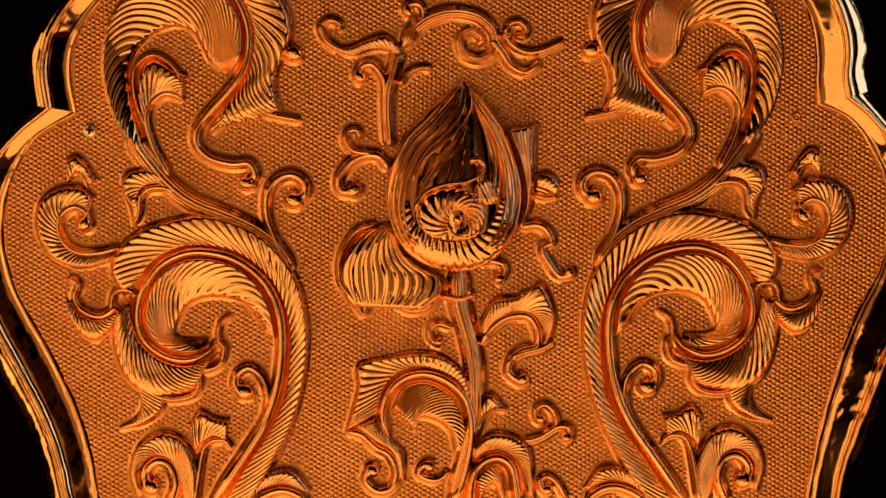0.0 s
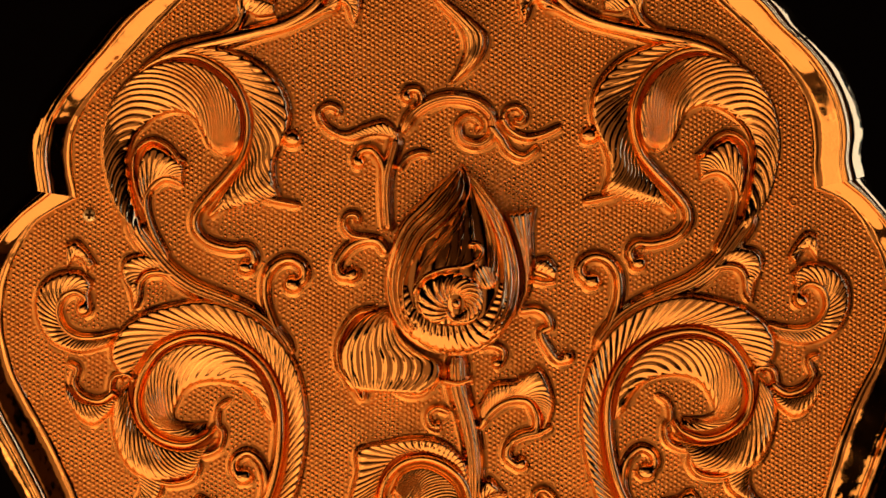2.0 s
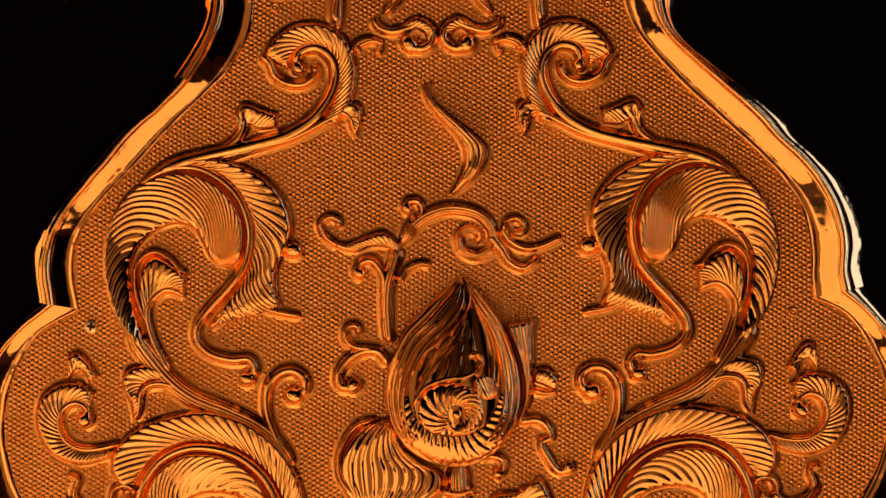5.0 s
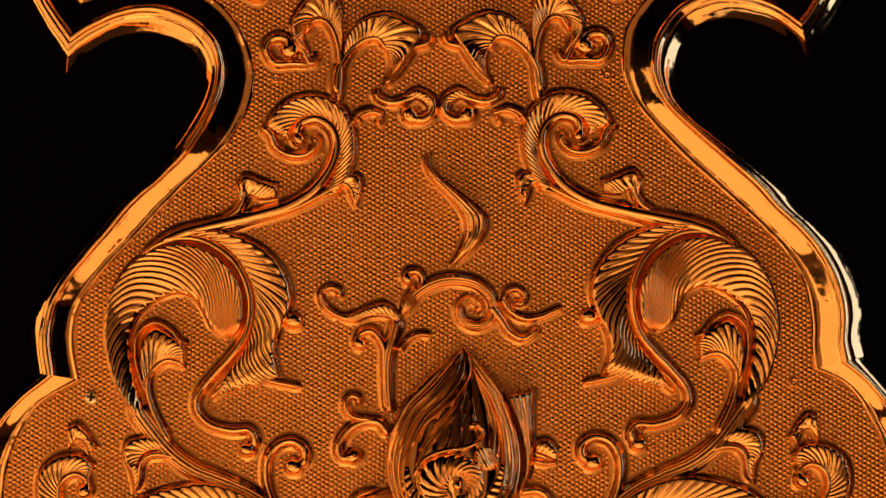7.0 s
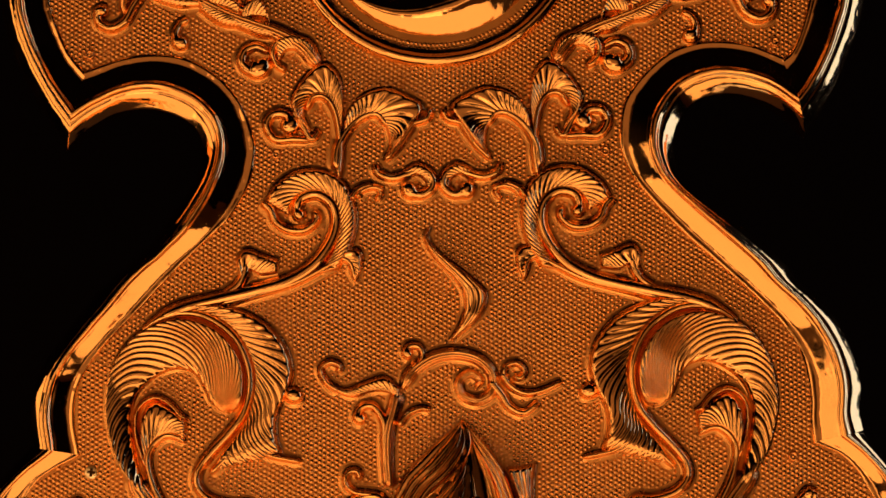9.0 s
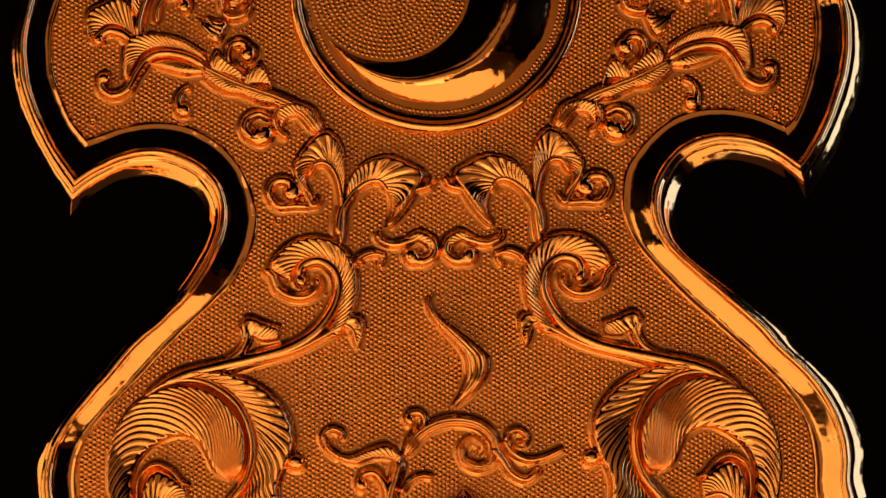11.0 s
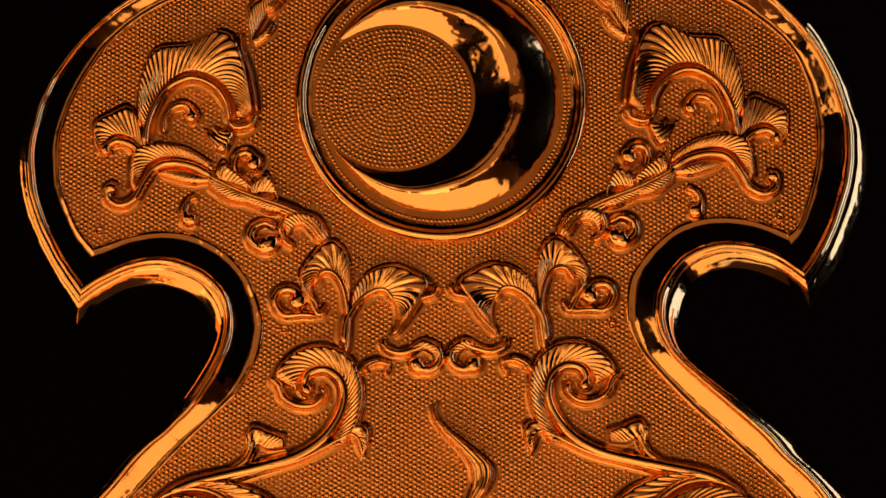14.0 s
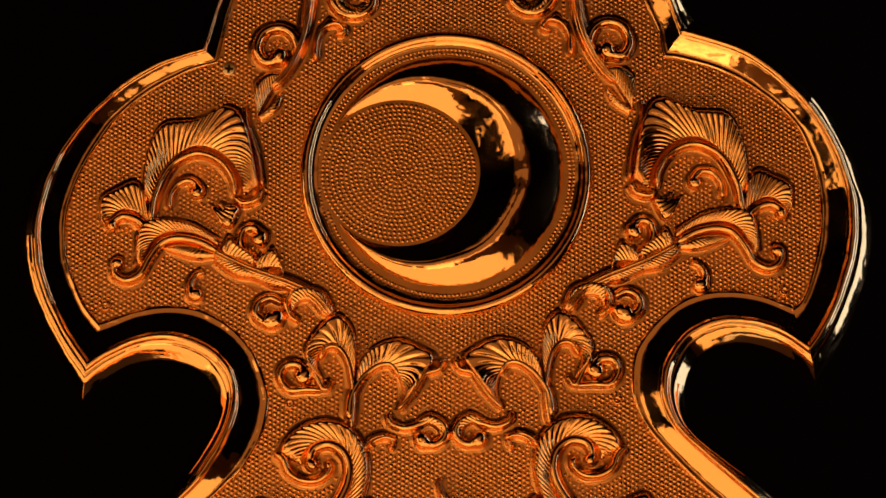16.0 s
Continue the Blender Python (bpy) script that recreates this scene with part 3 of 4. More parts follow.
def arch_leaf(M):
    """Half of the leafy arch under the boss."""
    top = rib("arch_leaf", M([(590, -305), (594, -346), (612, -379), (640, -402), (665, -404), (681, -383)]), 9, 5, 15, panel, label="arching fluted gold leaf below the boss")
    blade("leaf_blade", M([(598, -349), (618, -383), (652, -402), (679, -383), (685, -350), (675, -322)]), M([(604, -400), (632, -437), (678, -452), (722, -436), (746, -416), (726, -383), (681, -320)]), top, 9, 18, 2, 24, 0.14, 2.6)
    rib("leaf_lip", M([(677, -322), (703, -350), (722, -379), (730, -389), (752, -397), (760, -418)]), 5, 5, 13, top)
    c = rib("scroll_curl", M([(659, -318), (665, -300), (689, -291), (715, -297), (740, -307), (759, -295), (761, -275), (742, -261), (721, -269), (725, -283)]), 5, 8, 14, panel, label="small gold curl facing its twin on the axis", ball=11)
    blade("curl_leaf", M([(708, -292), (732, -297), (749, -287), (750, -273)]), M([(708, -304), (736, -318), (762, -301), (764, -273)]), c, 8, 12, 2, 12, 0.12, 2.0)
    rib("small_leaf", M([(616, -251), (628, -269), (651, -277), (669, -265), (661, -249)]), 5, 3, 10, panel, label="tiny gold leaf on the ground")
    side = rib("chain_leaf", M([(594, -290), (598, -351), (589, -407), (571, -435), (548, -435), (536, -412)]), 6, 5, 14, panel, label="fluted gold leaf in the garland")
    blade("leaf_blade", M([(598, -361), (587, -410), (569, -439), (544, -435), (532, -407), (546, -371)]), M([(605, -412), (597, -469), (568, -498), (536, -476), (510, -433), (518, -397)]), side, 8, 15, 2, 16, 0.12, 2.4)
    rib("leaf_foot", M([(515, -413), (531, -384), (546, -361), (561, -380)]), 8, 4, 11, side)
    rib("small_curl", M([(543, -359), (515, -361), (482, -361), (466, -384), (475, -404), (498, -406), (510, -390), (494, -376)]), 5, 8, 14, panel, label="small gold curl with a round tip", ball=12)
    return top


def garland(M):
    """The chain of leaves that runs out to the shoulder."""
    top = rib("leaf_garland", M([(558, -493), (529, -528), (488, -551), (447, -566), (406, -581), (370, -598), (339, -614)]), 13, 10, 15, panel, label="garland of small fluted gold leaves", lines=3)
    blade("chain_leaf", M([(540, -495), (525, -518), (501, -520), (485, -499)]), M([(562, -503), (546, -536), (513, -550), (478, -541)]), top, 8, 16, 2, 12, 0.12, 2.2)
    rib("chain_tip", M([(484, -537), (476, -516), (483, -495), (499, -483)]), 7, 4, 12, top)
    blade("spike_leaf", M([(421, -573), (437, -581), (457, -580), (473, -566)]), M([(418, -597), (432, -612), (451, -620), (467, -589)]), top, 8, 15, 2, 8, 0.12, 2.0)
    blade("spike_leaf", M([(359, -602), (380, -600), (401, -591), (416, -579)]), M([(356, -621), (369, -642), (385, -631), (421, -605)]), top, 8, 15, 2, 8, 0.12, 2.0)
    blade("chain_leaf", M([(480, -560), (447, -570), (411, -581)]), M([(488, -541), (451, -545), (408, -562)]), top, 12, 9, 4, 7, 0.12, 2.2)
    blade("chain_leaf", M([(416, -581), (385, -593), (352, -608)]), M([(419, -560), (380, -566), (342, -594)]), top, 12, 9, 4, 7, 0.12, 2.2)
    rib("chain_curl", M([(428, -589), (406, -605), (392, -629), (397, -652), (415, -657), (428, -641), (414, -627)]), 6, 8, 15, top, ball=11)
    rib("drop_curl", M([(468, -518), (448, -528), (427, -520), (421, -500), (436, -485), (456, -493), (452, -506)]), 5, 10, 15, panel, label="round gold drop curl", ball=14)
    rib("drop_curl", M([(326, -577), (310, -569), (302, -550), (310, -535), (324, -541)]), 4, 8, 13, panel, label="small gold drop curl", ball=10)
    d = rib("shoulder_leaf", M([(352, -612), (318, -631), (280, -638), (249, -630), (227, -602), (211, -573), (187, -561), (166, -571), (165, -590), (182, -592)]), 8, 7, 15, panel, label="long fluted gold leaf ending in a curl", ball=9)
    blade("leaf_blade", M([(354, -621), (313, -642), (271, -648), (241, -638), (223, -613), (211, -586)]), M([(352, -637), (307, -665), (255, -676), (215, -670), (203, -642), (200, -592)]), d, 9, 16, 2, 20, 0.12, 2.4)
    blade("leaf_belly", M([(348, -610), (313, -623), (277, -627), (251, -621)]), M([(349, -602), (313, -598), (282, -605), (253, -617)]), d, 8, 9, 3, 4, 0.1, 1.5)
    e = rib("side_leaf", M([(226, -651), (203, -672), (178, -679), (159, -668), (158, -651)]), 8, 7, 14, panel, label="fan-shaped fluted gold leaf", ball=8)
    blade("leaf_blade", M([(228, -661), (202, -684), (173, -689), (149, -666), (150, -653)]), M([(220, -721), (197, -746), (164, -733), (136, -714), (135, -672)]), e, 8, 14, 2, 16, 0.12, 2.4)
    f = rib("crown_leaf", M([(228, -663), (235, -716), (259, -767), (291, -790), (322, -794), (356, -777), (377, -745), (381, -713)]), 8, 6, 16, panel, label="large fan-shaped fluted gold leaf")
    blade("leaf_blade", M([(231, -693), (240, -745), (271, -788), (312, -807), (358, -790), (387, -751), (394, -715)]), M([(212, -721), (219, -796), (246, -852), (309, -862), (365, -886), (402, -848), (427, -731)]), f, 9, 20, 2, 32, 0.1, 2.8)
    rib("leaf_lip", M([(379, -713), (396, -702), (420, -709), (429, -728)]), 6, 6, 14, f)
    rib("leaf_edge", M([(398, -885), (402, -848), (415, -813), (424, -776), (431, -731)]), 2.5, 4, 15, f)
    rib("inner_curl", M([(262, -693), (263, -720), (278, -741), (300, -745), (313, -728), (301, -716)]), 5, 7, 13, f, ball=9)
    g = blade("spray_leaf", M([(334, -700), (355, -696), (375, -703)]), M([(355, -661), (374, -658), (392, -692)]), panel, 8, 10, 3, 7, 0.2, 2.0, label="small spray leaf of gold")
    rib("leaf_tip", M([(348, -705), (365, -686), (372, -660)]), 4, 5, 11, g)
    h = blade("bract_leaf", M([(418, -864), (433, -890), (448, -917), (464, -941)]), M([(412, -907), (414, -931), (438, -950), (469, -948)]), panel, 8, 13, 2, 9, 0.12, 2.2, label="fluted gold bract beside the boss")
    blade("bract_foot", M([(418, -866), (441, -885), (464, -912)]), M([(425, -857), (454, -879), (467, -904)]), h, 8, 7, 2, 4, 0.2, 1.6)
    t = rib("top_scroll", M([(521, -1134), (513, -1080), (505, -1025), (488, -977), (464, -939), (443, -917)]), 12, 9, 16, panel, label="gold scroll stem climbing past the boss", lines=3)
    rib("curl", M([(497, -982), (484, -1019), (459, -1034), (429, -1024), (417, -993), (432, -969), (457, -976), (459, -997)]), 8, 9, 16, t, ball=12)
    k = rib("top_curl", M([(526, -971), (528, -1009), (542, -1034), (565, -1041), (578, -1027), (563, -1018)]), 5, 5, 12, panel, label="small gold curl above the boss")
    blade("curl_leaf", M([(531, -1014), (547, -1032), (570, -1036)]), M([(534, -1038), (549, -1053), (568, -1047)]), k, 8, 9, 2, 6, 0.2, 1.6)
    c = rib("top_curl", M([(551, -1112), (559, -1079), (580, -1060), (609, -1060), (630, -1079), (625, -1101), (604, -1107)]), 8, 8, 15, panel, label="gold curl above the boss", ball=11)
    blade("curl_leaf", M([(567, -1123), (580, -1085), (604, -1074), (620, -1090)]), M([(551, -1112), (567, -1063), (609, -1049), (639, -1085)]), c, 9, 10, 3, 10, 0.1, 2.0)
    return top


for side in (same, mirror):
    for make in (lobe_scroll, side_scroll, neck_scroll, arch_leaf, garland):
        make(side)

# ---- the lotus spray on the axis ----


BUD_U, BUD_V = [(800, 380)][0]


def bud_swell(u, v):
    """The bud's rounded bulk."""
    x = np.clip(np.abs(u - BUD_U) / 132, 0, 1)
    y = np.clip(np.abs(v - BUD_V) / np.where(v < BUD_V, 265, 105), 0, 1)
    crown = np.where(v < BUD_V, 1 - y ** 1.25, np.sqrt(1 - y ** 2.4))
    return 62 * np.clip(1 - x ** 2.1, 0, 1) ** 0.58 * crown


def lotus():
    """A great lotus bud of lapped petals, each chased with lengthwise lines."""
    B = GOLD_BUD
    left = [(813, 138), (784, 164), (747, 198), (710, 237), (690, 289), (680, 341), (686, 391), (708, 433), (748, 463), (795, 475)]
    right = [(815, 138), (841, 166), (869, 199), (893, 237), (911, 286), (919, 340), (912, 390), (886, 435), (847, 465), (803, 475)]
    top = blade("lotus_bud", left, right, panel, 4, 4, 2, 9, 0, 4.0, B, "large raised lotus bud of lapped gold petals", 0.02, True, bud_swell, 4, 4)
    W = dict(along=True, over=bud_swell, round_a=5, round_b=5, fade=0.03)
    blade("petal", [(812, 139), (783, 165), (746, 199), (709, 238), (689, 290), (679, 341), (686, 392), (709, 435)], [(817, 149), (820, 190), (796, 233), (757, 270), (730, 310), (717, 350), (722, 396), (746, 433)], top, 6, 12, 4, 4, 0, 9, B, **W)
    blade("petal", [(822, 202), (798, 240), (764, 276), (740, 312), (727, 350), (731, 392), (753, 431)], [(829, 204), (812, 250), (782, 288), (757, 318), (742, 350), (742, 386), (763, 423)], top, 6, 9, 2, 3, 0, 6, B, **W)
    blade("petal", [(816, 147), (836, 190), (862, 236), (880, 288), (884, 344), (871, 399), (842, 438)], [(816, 139), (842, 166), (870, 199), (894, 237), (912, 286), (920, 340), (912, 391), (884, 438)], top, 12, 7, 3, 3, 0, 9, B, **W)
    blade("petal", [(824, 168), (840, 206), (852, 246), (858, 290), (856, 326)], [(819, 152), (845, 196), (868, 242), (880, 292), (880, 340)], top, 7, 9, 2, 3, 0, 7, B, **W)
    blade("petal", [(824, 216), (800, 254), (776, 290), (764, 322)], [(828, 214), (845, 246), (852, 284), (846, 318)], top, 5, 5, 1, 6, 0, 7, B, **W)
    # the rolled lip of the great petal
    rib("petal_lip", [(821, 146), (827, 178), (820, 202), (798, 232), (766, 260), (738, 286), (724, 318)], 3.5, 4.5, 11, top, B, over=bud_swell)
    # the fluted cup below
    blade("cup_petal", [(720, 345), (734, 388), (764, 410), (803, 416), (842, 407), (866, 380), (880, 340)], [(692, 372), (706, 425), (756, 462), (803, 474), (854, 460), (894, 420), (911, 365)], top, 7, 6, 5, 22, 0.03, 5.0, B, over=bud_swell)
    # the leaf on the bud, its strokes whirling out from an eye
    blade("whirl_leaf", [(800, 396), (793, 390), (790, 381), (794, 371), (803, 367), (813, 370), (818, 379), (817, 388), (811, 394), (803, 397)], [(772, 420), (744, 406), (732, 372), (748, 338), (788, 323), (830, 332), (853, 359), (852, 392), (830, 416), (790, 424)], top, 6, 9, 4, 19, 0.08, 5.5, B, over=bud_swell, fade=0.02)
    rib("leaf_lip", [(786, 389), (795, 406), (815, 413), (836, 406), (848, 390)], 4, 5, 11, top, B, over=bud_swell)
    ring_band("bud_eye", 805, 381, 10, [(0, 62), (-1, 70), (-3, 75), (-6, 78), (-8, 79), (-10, 79.4)], B, top, "", 28)
    rib("bud_tendril", [(728, 366), (748, 336), (784, 321), (816, 317), (840, 306), (850, 290), (840, 277), (824, 281)], 4, 5, 14, top, B, ball=6, over=bud_swell)
    blade("bud_leaf", [(835, 321), (849, 313), (866, 317), (877, 332)], [(838, 348), (852, 358), (868, 357), (880, 345)], top, 9, 8, 2, 7, 0.06, 3.0, B, over=bud_swell)
    # petals behind
    blade("rear_petal", [(891, 221), (905, 257), (920, 306), (924, 356), (909, 405)], [(945, 213), (939, 252), (940, 296), (938, 346), (920, 397)], top, 30, 18, 4, 4, 0, 6, B, along=True)
    return top


lotus()


def axis_spray():
    """Open petal, stem and loose tendrils about the bud; these are not mirrored."""
    low = blade("open_petal", [(690, 390), (644, 404), (608, 446), (599, 496), (620, 541)], [(694, 398), (712, 440), (744, 468), (779, 488), (776, 520), (742, 544)], panel, 12, 24, 9, 10, 0, 3.4, GOLD_BUD, label="open fluted gold petal under the bud", along=True)
    rib("petal_rim", [(668, 391), (626, 406), (599, 451), (601, 496), (624, 526), (641, 551), (644, 526), (661, 509), (686, 516), (711, 541), (746, 542), (775, 516)], 5, 5, 16, low, GOLD_BUD)
    rib("petal_fold", [(636, 541), (646, 516), (668, 508), (691, 521), (708, 541)], 4, 4, 18, low)
    stem = rib("stem", [(807, 466), (807, 496), (810, 535), (824, 585), (834, 635), (838, 686), (836, 736), (821, 796), (797, 877)], 20, 12, 15, panel, label="gold lotus stem with bark-like chasing", lines=5)
    rib("stem_collar", [(780, 518), (807, 523), (837, 515)], 6, 6, 20, stem)
    # big fluted leaf low on the axis
    big = rib("leaf_scroll", [(787, 892), (812, 857), (828, 796), (832, 746), (821, 701), (791, 671), (751, 656), (711, 664), (684, 691), (674, 731), (686, 771)], 9, 6, 16, panel, label="fluted gold leaf curling from the lotus stem")
    blade("outer_leaf", [(834, 736), (818, 686), (781, 656), (741, 646), (701, 656), (676, 686), (664, 731)], [(828, 666), (786, 628), (736, 618), (686, 626), (631, 641), (628, 686), (609, 759)], big, 8, 15, 2, 32, 0.12, 2.8)
    blade("inner_leaf", [(818, 796), (820, 751), (806, 708), (776, 681), (741, 671), (708, 686), (691, 721)], [(801, 796), (796, 766), (776, 744), (741, 734), (731, 756), (718, 741), (718, 721)], big, 8, 13, 2, 28, 0.12, 2.4)
    rib("leaf_tail", [(609, 759), (637, 765), (662, 787), (687, 802), (699, 832), (689, 859), (665, 865), (645, 847), (652, 829), (669, 831)], 6, 7, 14, big, ball=9)
    blade("tail_leaf", [(664, 731), (686, 771), (712, 797), (712, 847)], [(622, 752), (657, 777), (687, 797), (702, 842)], big, 10, 9, 3, 10, 0.1, 2.2)
    # leaf on the other side of the stem
    r = rib("hooked_leaf", [(846, 605), (865, 575), (895, 555), (930, 555), (947, 580), (945, 607), (920, 615), (901, 630), (896, 653), (914, 667), (930, 657)], 6, 7, 14, panel, label="hooked gold leaf beside the lotus stem", ball=9)
    blade("leaf_blade", [(851, 595), (873, 563), (907, 547), (940, 555), (957, 585), (953, 610)], [(845, 563), (870, 525), (915, 517), (953, 497), (977, 555), (960, 615)], r, 8, 15, 2, 22, 0.12, 2.6)
    rib("leaf_lip", [(901, 627), (925, 617), (953, 610), (975, 597)], 5, 4, 12, r)
    rib("leaf_horn", [(915, 517), (937, 513), (951, 493)], 5, 3, 14, r)
    # lower leaves
    s = blade("side_leaf", [(844, 746), (858, 724), (881, 716)], [(848, 711), (864, 690), (888, 714)], panel, 8, 13, 2, 9, 0.12, 2.2, label="small fluted gold leaf on the stem")
    rib("leaf_rib", [(842, 756), (854, 731), (874, 718), (896, 720)], 4, 3, 11, s)
    t = rib("lower_scroll", [(829, 892), (832, 847), (847, 816), (876, 804), (902, 821), (912, 867), (915, 897)], 8, 7, 15, panel, label="gold scroll leaf low on the stem")
    blade("leaf_blade", [(835, 811), (861, 794), (891, 796), (915, 821), (927, 866)], [(834, 786), (866, 761), (908, 766), (936, 796), (942, 877)], t, 8, 15, 2, 22, 0.12, 2.6)
    blade("inner_leaf", [(839, 847), (857, 826), (882, 824), (897, 867)], [(847, 887), (859, 857), (875, 857), (882, 892)], t, 9, 9, 3, 12, 0.1, 2.2)
    rib("tendril", [(921, 776), (951, 768), (981, 750), (1001, 751), (1004, 765), (988, 770)], 5, 5, 12, panel, label="thin gold tendril", ball=7)
    rib("tendril", [(981, 750), (978, 727), (961, 711), (944, 719), (948, 735), (962, 733)], 4, 5, 12, panel, label="thin gold tendril", ball=7)
    rib("tendril", [(997, 876), (987, 856), (967, 838), (952, 846), (959, 862), (975, 858)], 4, 6, 12, panel, label="thin gold tendril", ball=7)
    rib("tendril", [(796, 575), (771, 568), (756, 581), (764, 600), (781, 598)], 4, 5, 10, panel, label="thin gold tendril", ball=6)
    rib("tendril", [(843, 461), (865, 457), (887, 465), (885, 485), (867, 489)], 5, 5, 12, panel, label="thin gold tendril", ball=7)
    rib("tendril", [(914, 398), (942, 393), (962, 403), (970, 423), (954, 435), (969, 465), (984, 483), (1000, 479), (1000, 465)], 6, 6, 12, panel, label="thin gold tendril in a double bend", ball=8)
    rib("tendril", [(792, 827), (777, 842), (759, 845), (739, 835), (747, 819), (767, 823)], 4, 6, 12, panel, label="thin gold tendril", ball=8)
    k = blade("side_leaf", [(942, 326), (958, 331), (978, 341)], [(943, 304), (965, 302), (985, 321)], panel, 8, 9, 3, 8, 0.2, 2.2, label="small ribbed gold leaf behind the bud")
    rib("leaf_rib", [(939, 341), (959, 346), (981, 344)], 4, 3, 9, k)
    # left tendrils of the bud
    a = rib("bud_tendril", [(685, 297), (668, 275), (641, 273), (614, 287), (596, 315), (602, 335), (622, 333), (626, 319)], 7, 7, 14, panel, label="curled gold tendril beside the bud", ball=10)
    rib("tendril_hook", [(656, 269), (624, 265), (608, 248), (614, 230), (630, 230), (632, 244)], 5, 5, 12, a)
    # the spray above the bud
    up = rib("spray_stem", [(685, 257), (681, 198), (683, 158), (693, 119), (701, 89)], 9, 12, 13, panel, label="gold spray with curling leaves above the bud", lines=3)
    rib("hook", [(679, 228), (677, 178), (675, 141), (657, 115), (636, 117), (630, 133), (644, 139)], 6, 6, 13, up, ball=8)
    blade("wing_leaf", [(707, 109), (685, 91), (655, 88), (621, 98), (591, 88), (571, 62)], [(703, 80), (677, 62), (645, 70), (608, 84), (581, 70), (568, 50)], up, 8, 13, 2, 22, 0.12, 2.4)
    rib("wing_curl", [(596, 88), (574, 72), (564, 50), (580, 37), (598, 44), (592, 56)], 5, 4, 11, up)
    arch = rib("arch_stem", [(707, 84), (729, 50), (764, 28), (803, 22), (843, 32), (868, 59), (865, 91), (841, 105), (814, 95), (809, 71), (828, 57), (845, 69), (838, 83)], 11, 6, 12, panel, label="arched gold stem wound into a spiral", lines=3)
    rib("arch_bud", [(739, 40), (744, 22), (736, 9), (720, 9), (716, 20), (726, 26)], 4, 6, 11, arch, ball=7)
    rib("spray_leaf", [(701, 149), (717, 129), (739, 119), (759, 121)], 5, 3, 10, up)
    rib("tail", [(863, 69), (883, 94), (898, 116), (923, 126), (950, 106)], 8, 4, 11, arch)
    rib("tail", [(883, 54), (898, 77), (922, 91), (952, 88), (991, 71)], 6, 3, 10, arch)
    rib("tail_curl", [(886, 61), (892, 44), (910, 39), (924, 51), (917, 65), (904, 61)], 4, 4, 10, arch)
    blade("flame", [(793, -3), (808, -30), (818, -60), (814, -90), (796, -115), (771, -140), (752, -165), (746, -188), (757, -204)], [(796, -1), (828, -25), (852, -55), (857, -85), (838, -107), (811, -129), (781, -152), (760, -174), (754, -190), (758, -205)], panel, 13, 17, 3, 4, 0, 3.2, label="wavering gold flame-shaped tendril", along=True, round_a=6)


axis_spray()

# ---- screws and rivets ----


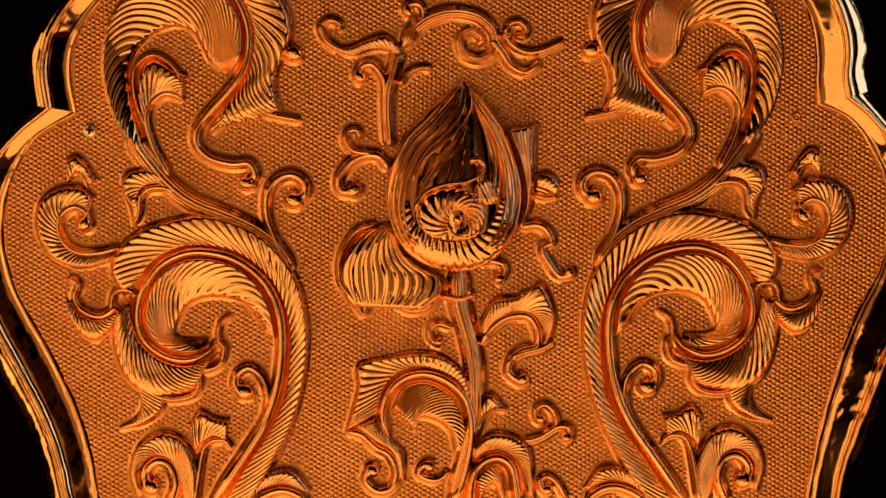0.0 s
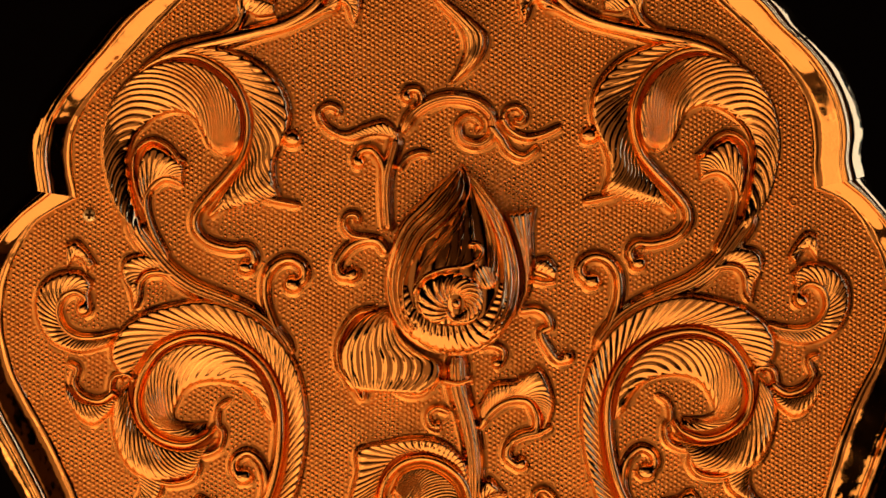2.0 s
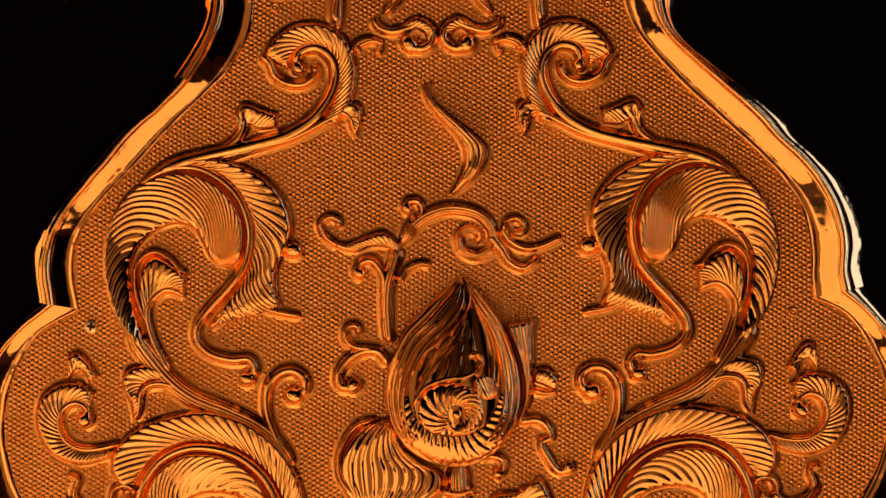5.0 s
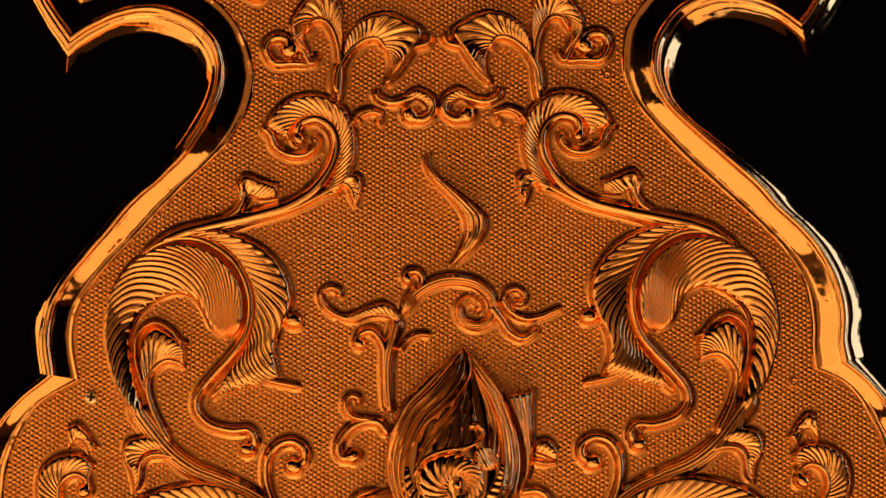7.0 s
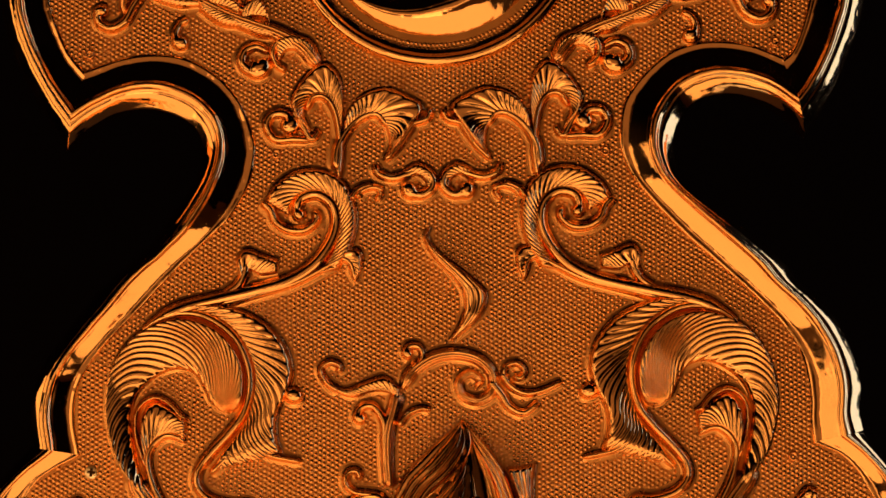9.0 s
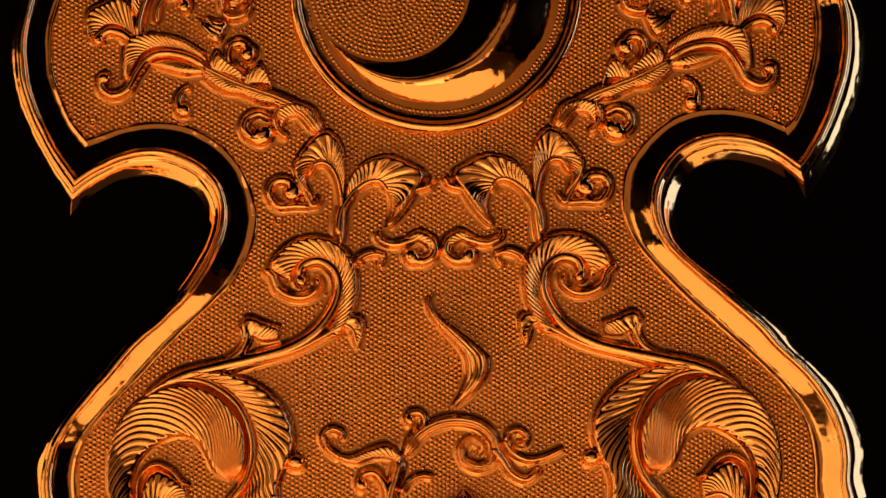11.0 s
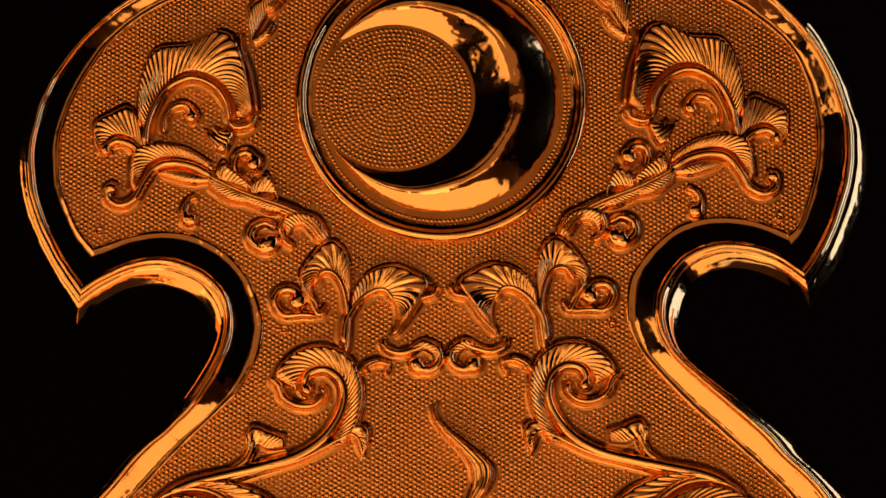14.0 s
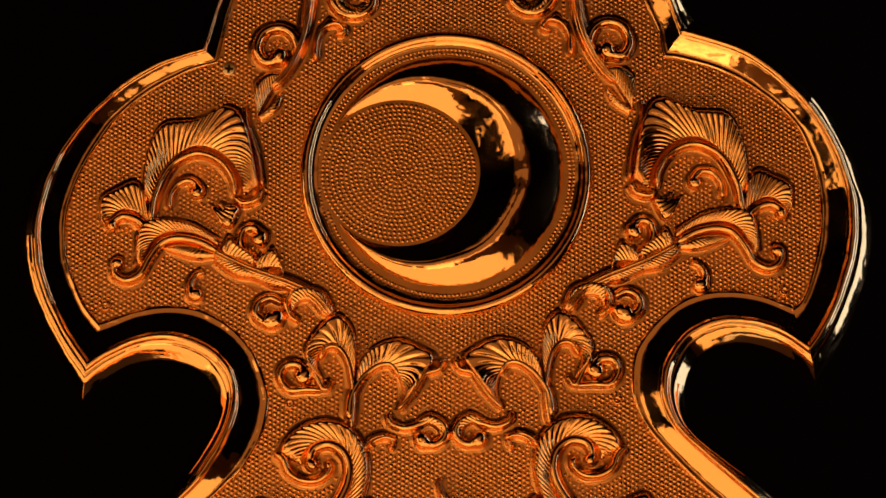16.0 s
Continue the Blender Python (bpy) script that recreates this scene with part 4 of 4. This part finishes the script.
def screw(u, v, r, high):
    """A cross-head screw: domed head, the shade in its cross laid on as dark strips."""
    bm = bmesh.new()
    prof = [(0.0, high), (0.72, high * 0.98), (0.9, high * 0.84), (0.98, high * 0.5), (1.0, -1)]
    rings = []
    for k, h in prof[1:]:
        rings.append([bm.verts.new(place(u + r * k * math.cos(a), v + r * k * math.sin(a), h)) for a in np.linspace(0, 2 * math.pi, 20, endpoint=False)])
    mid = bm.verts.new(place(u, v, high))
    for i in range(20):
        j = (i + 1) % 20
        bm.faces.new((mid, rings[0][j], rings[0][i]))
        for a, b in zip(rings, rings[1:]):
            bm.faces.new((a[i], a[j], b[j], b[i]))
    bmesh.ops.recalc_face_normals(bm, faces=bm.faces)
    me = bpy.data.meshes.new("screw")
    bm.to_mesh(me)
    bm.free()
    me.shade_smooth()
    me.materials.append(STEEL)
    head = tagged(new("screw", me), "small pale brass cross-head screw set in the gold panel", "screw", "panel screws")
    for turn in (0, math.pi / 2):
        c, s = math.cos(turn + 0.1), math.sin(turn + 0.1)
        line = [(u + x * c - y * s, v + x * s + y * c) for x, y in ((-r * 0.62, -2.4), (r * 0.62, -2.4), (r * 0.62, 2.4), (-r * 0.62, 2.4))]
        flat("slot_shade", line, high + 0.25 + 0.1 * (turn > 0), 0.9, SLOT, head)
    return head


# near-black colour that paints the shade inside the screws' cross
SLOT = gold("slot_shadow", (0.06, 0.03, 0.012), 0.5, 0.0, 0.00002)
for u, v in ([(160, 230)][0], [(365, -957)][0]):
    screw(u, v, 12.5, 6)
for u, v in ([(1398, 203)][0], [(1157, -956)][0], [(148, -514)][0], [(1375, -537)][0], [(483, -335)][0], [(1070, -340)][0]):
    o = ring_band("rivet", u, v, 9.5, [(0, -1), (-1, 4), (-3, 5.5), (-5, 4.5), (-6, 2.5), (-7.5, 3), (-9.4, 4)], GOLD_GROUND, None, "", 24)
    tagged(o, "small round gold rivet flush in the beaded ground", "rivet", "panel rivets")

# ---- the beaded ground, kept clear of the ornament ----
PITCH, COLUMN = 8.7, 7.45
rows_v = np.arange(-1180, 1000, PITCH)
pts = []
for k, u in enumerate(np.arange(-20, 1600, COLUMN)):
    pts.append(np.stack([np.full(len(rows_v), u), rows_v + (PITCH / 2 if k % 2 else 0)], 1))
pts = np.vstack(pts)
pts = pts + np.random.default_rng(2).normal(0, 0.35, pts.shape)
pts = np.stack([pts[:, 0] + 1.5 * np.sin(pts[:, 1] / 130), pts[:, 1] + 2.0 * np.sin(pts[:, 0] / 170)], 1)
keep = inside(pts, outline) & (np.hypot(pts[:, 0] - BOSS_U, pts[:, 1] - BOSS_V) > BOSS_R - 8)
for foot in FOOTPRINTS:
    lo, hi = foot.min(0), foot.max(0)
    near = np.where(keep & (pts > lo).all(1) & (pts < hi).all(1))[0]
    if len(near):
        keep[near[inside(pts[near], foot)]] = False
beads("matting", pts[keep], 4.15, 1.75, 0, panel, "rows of tiny punched gold beads")
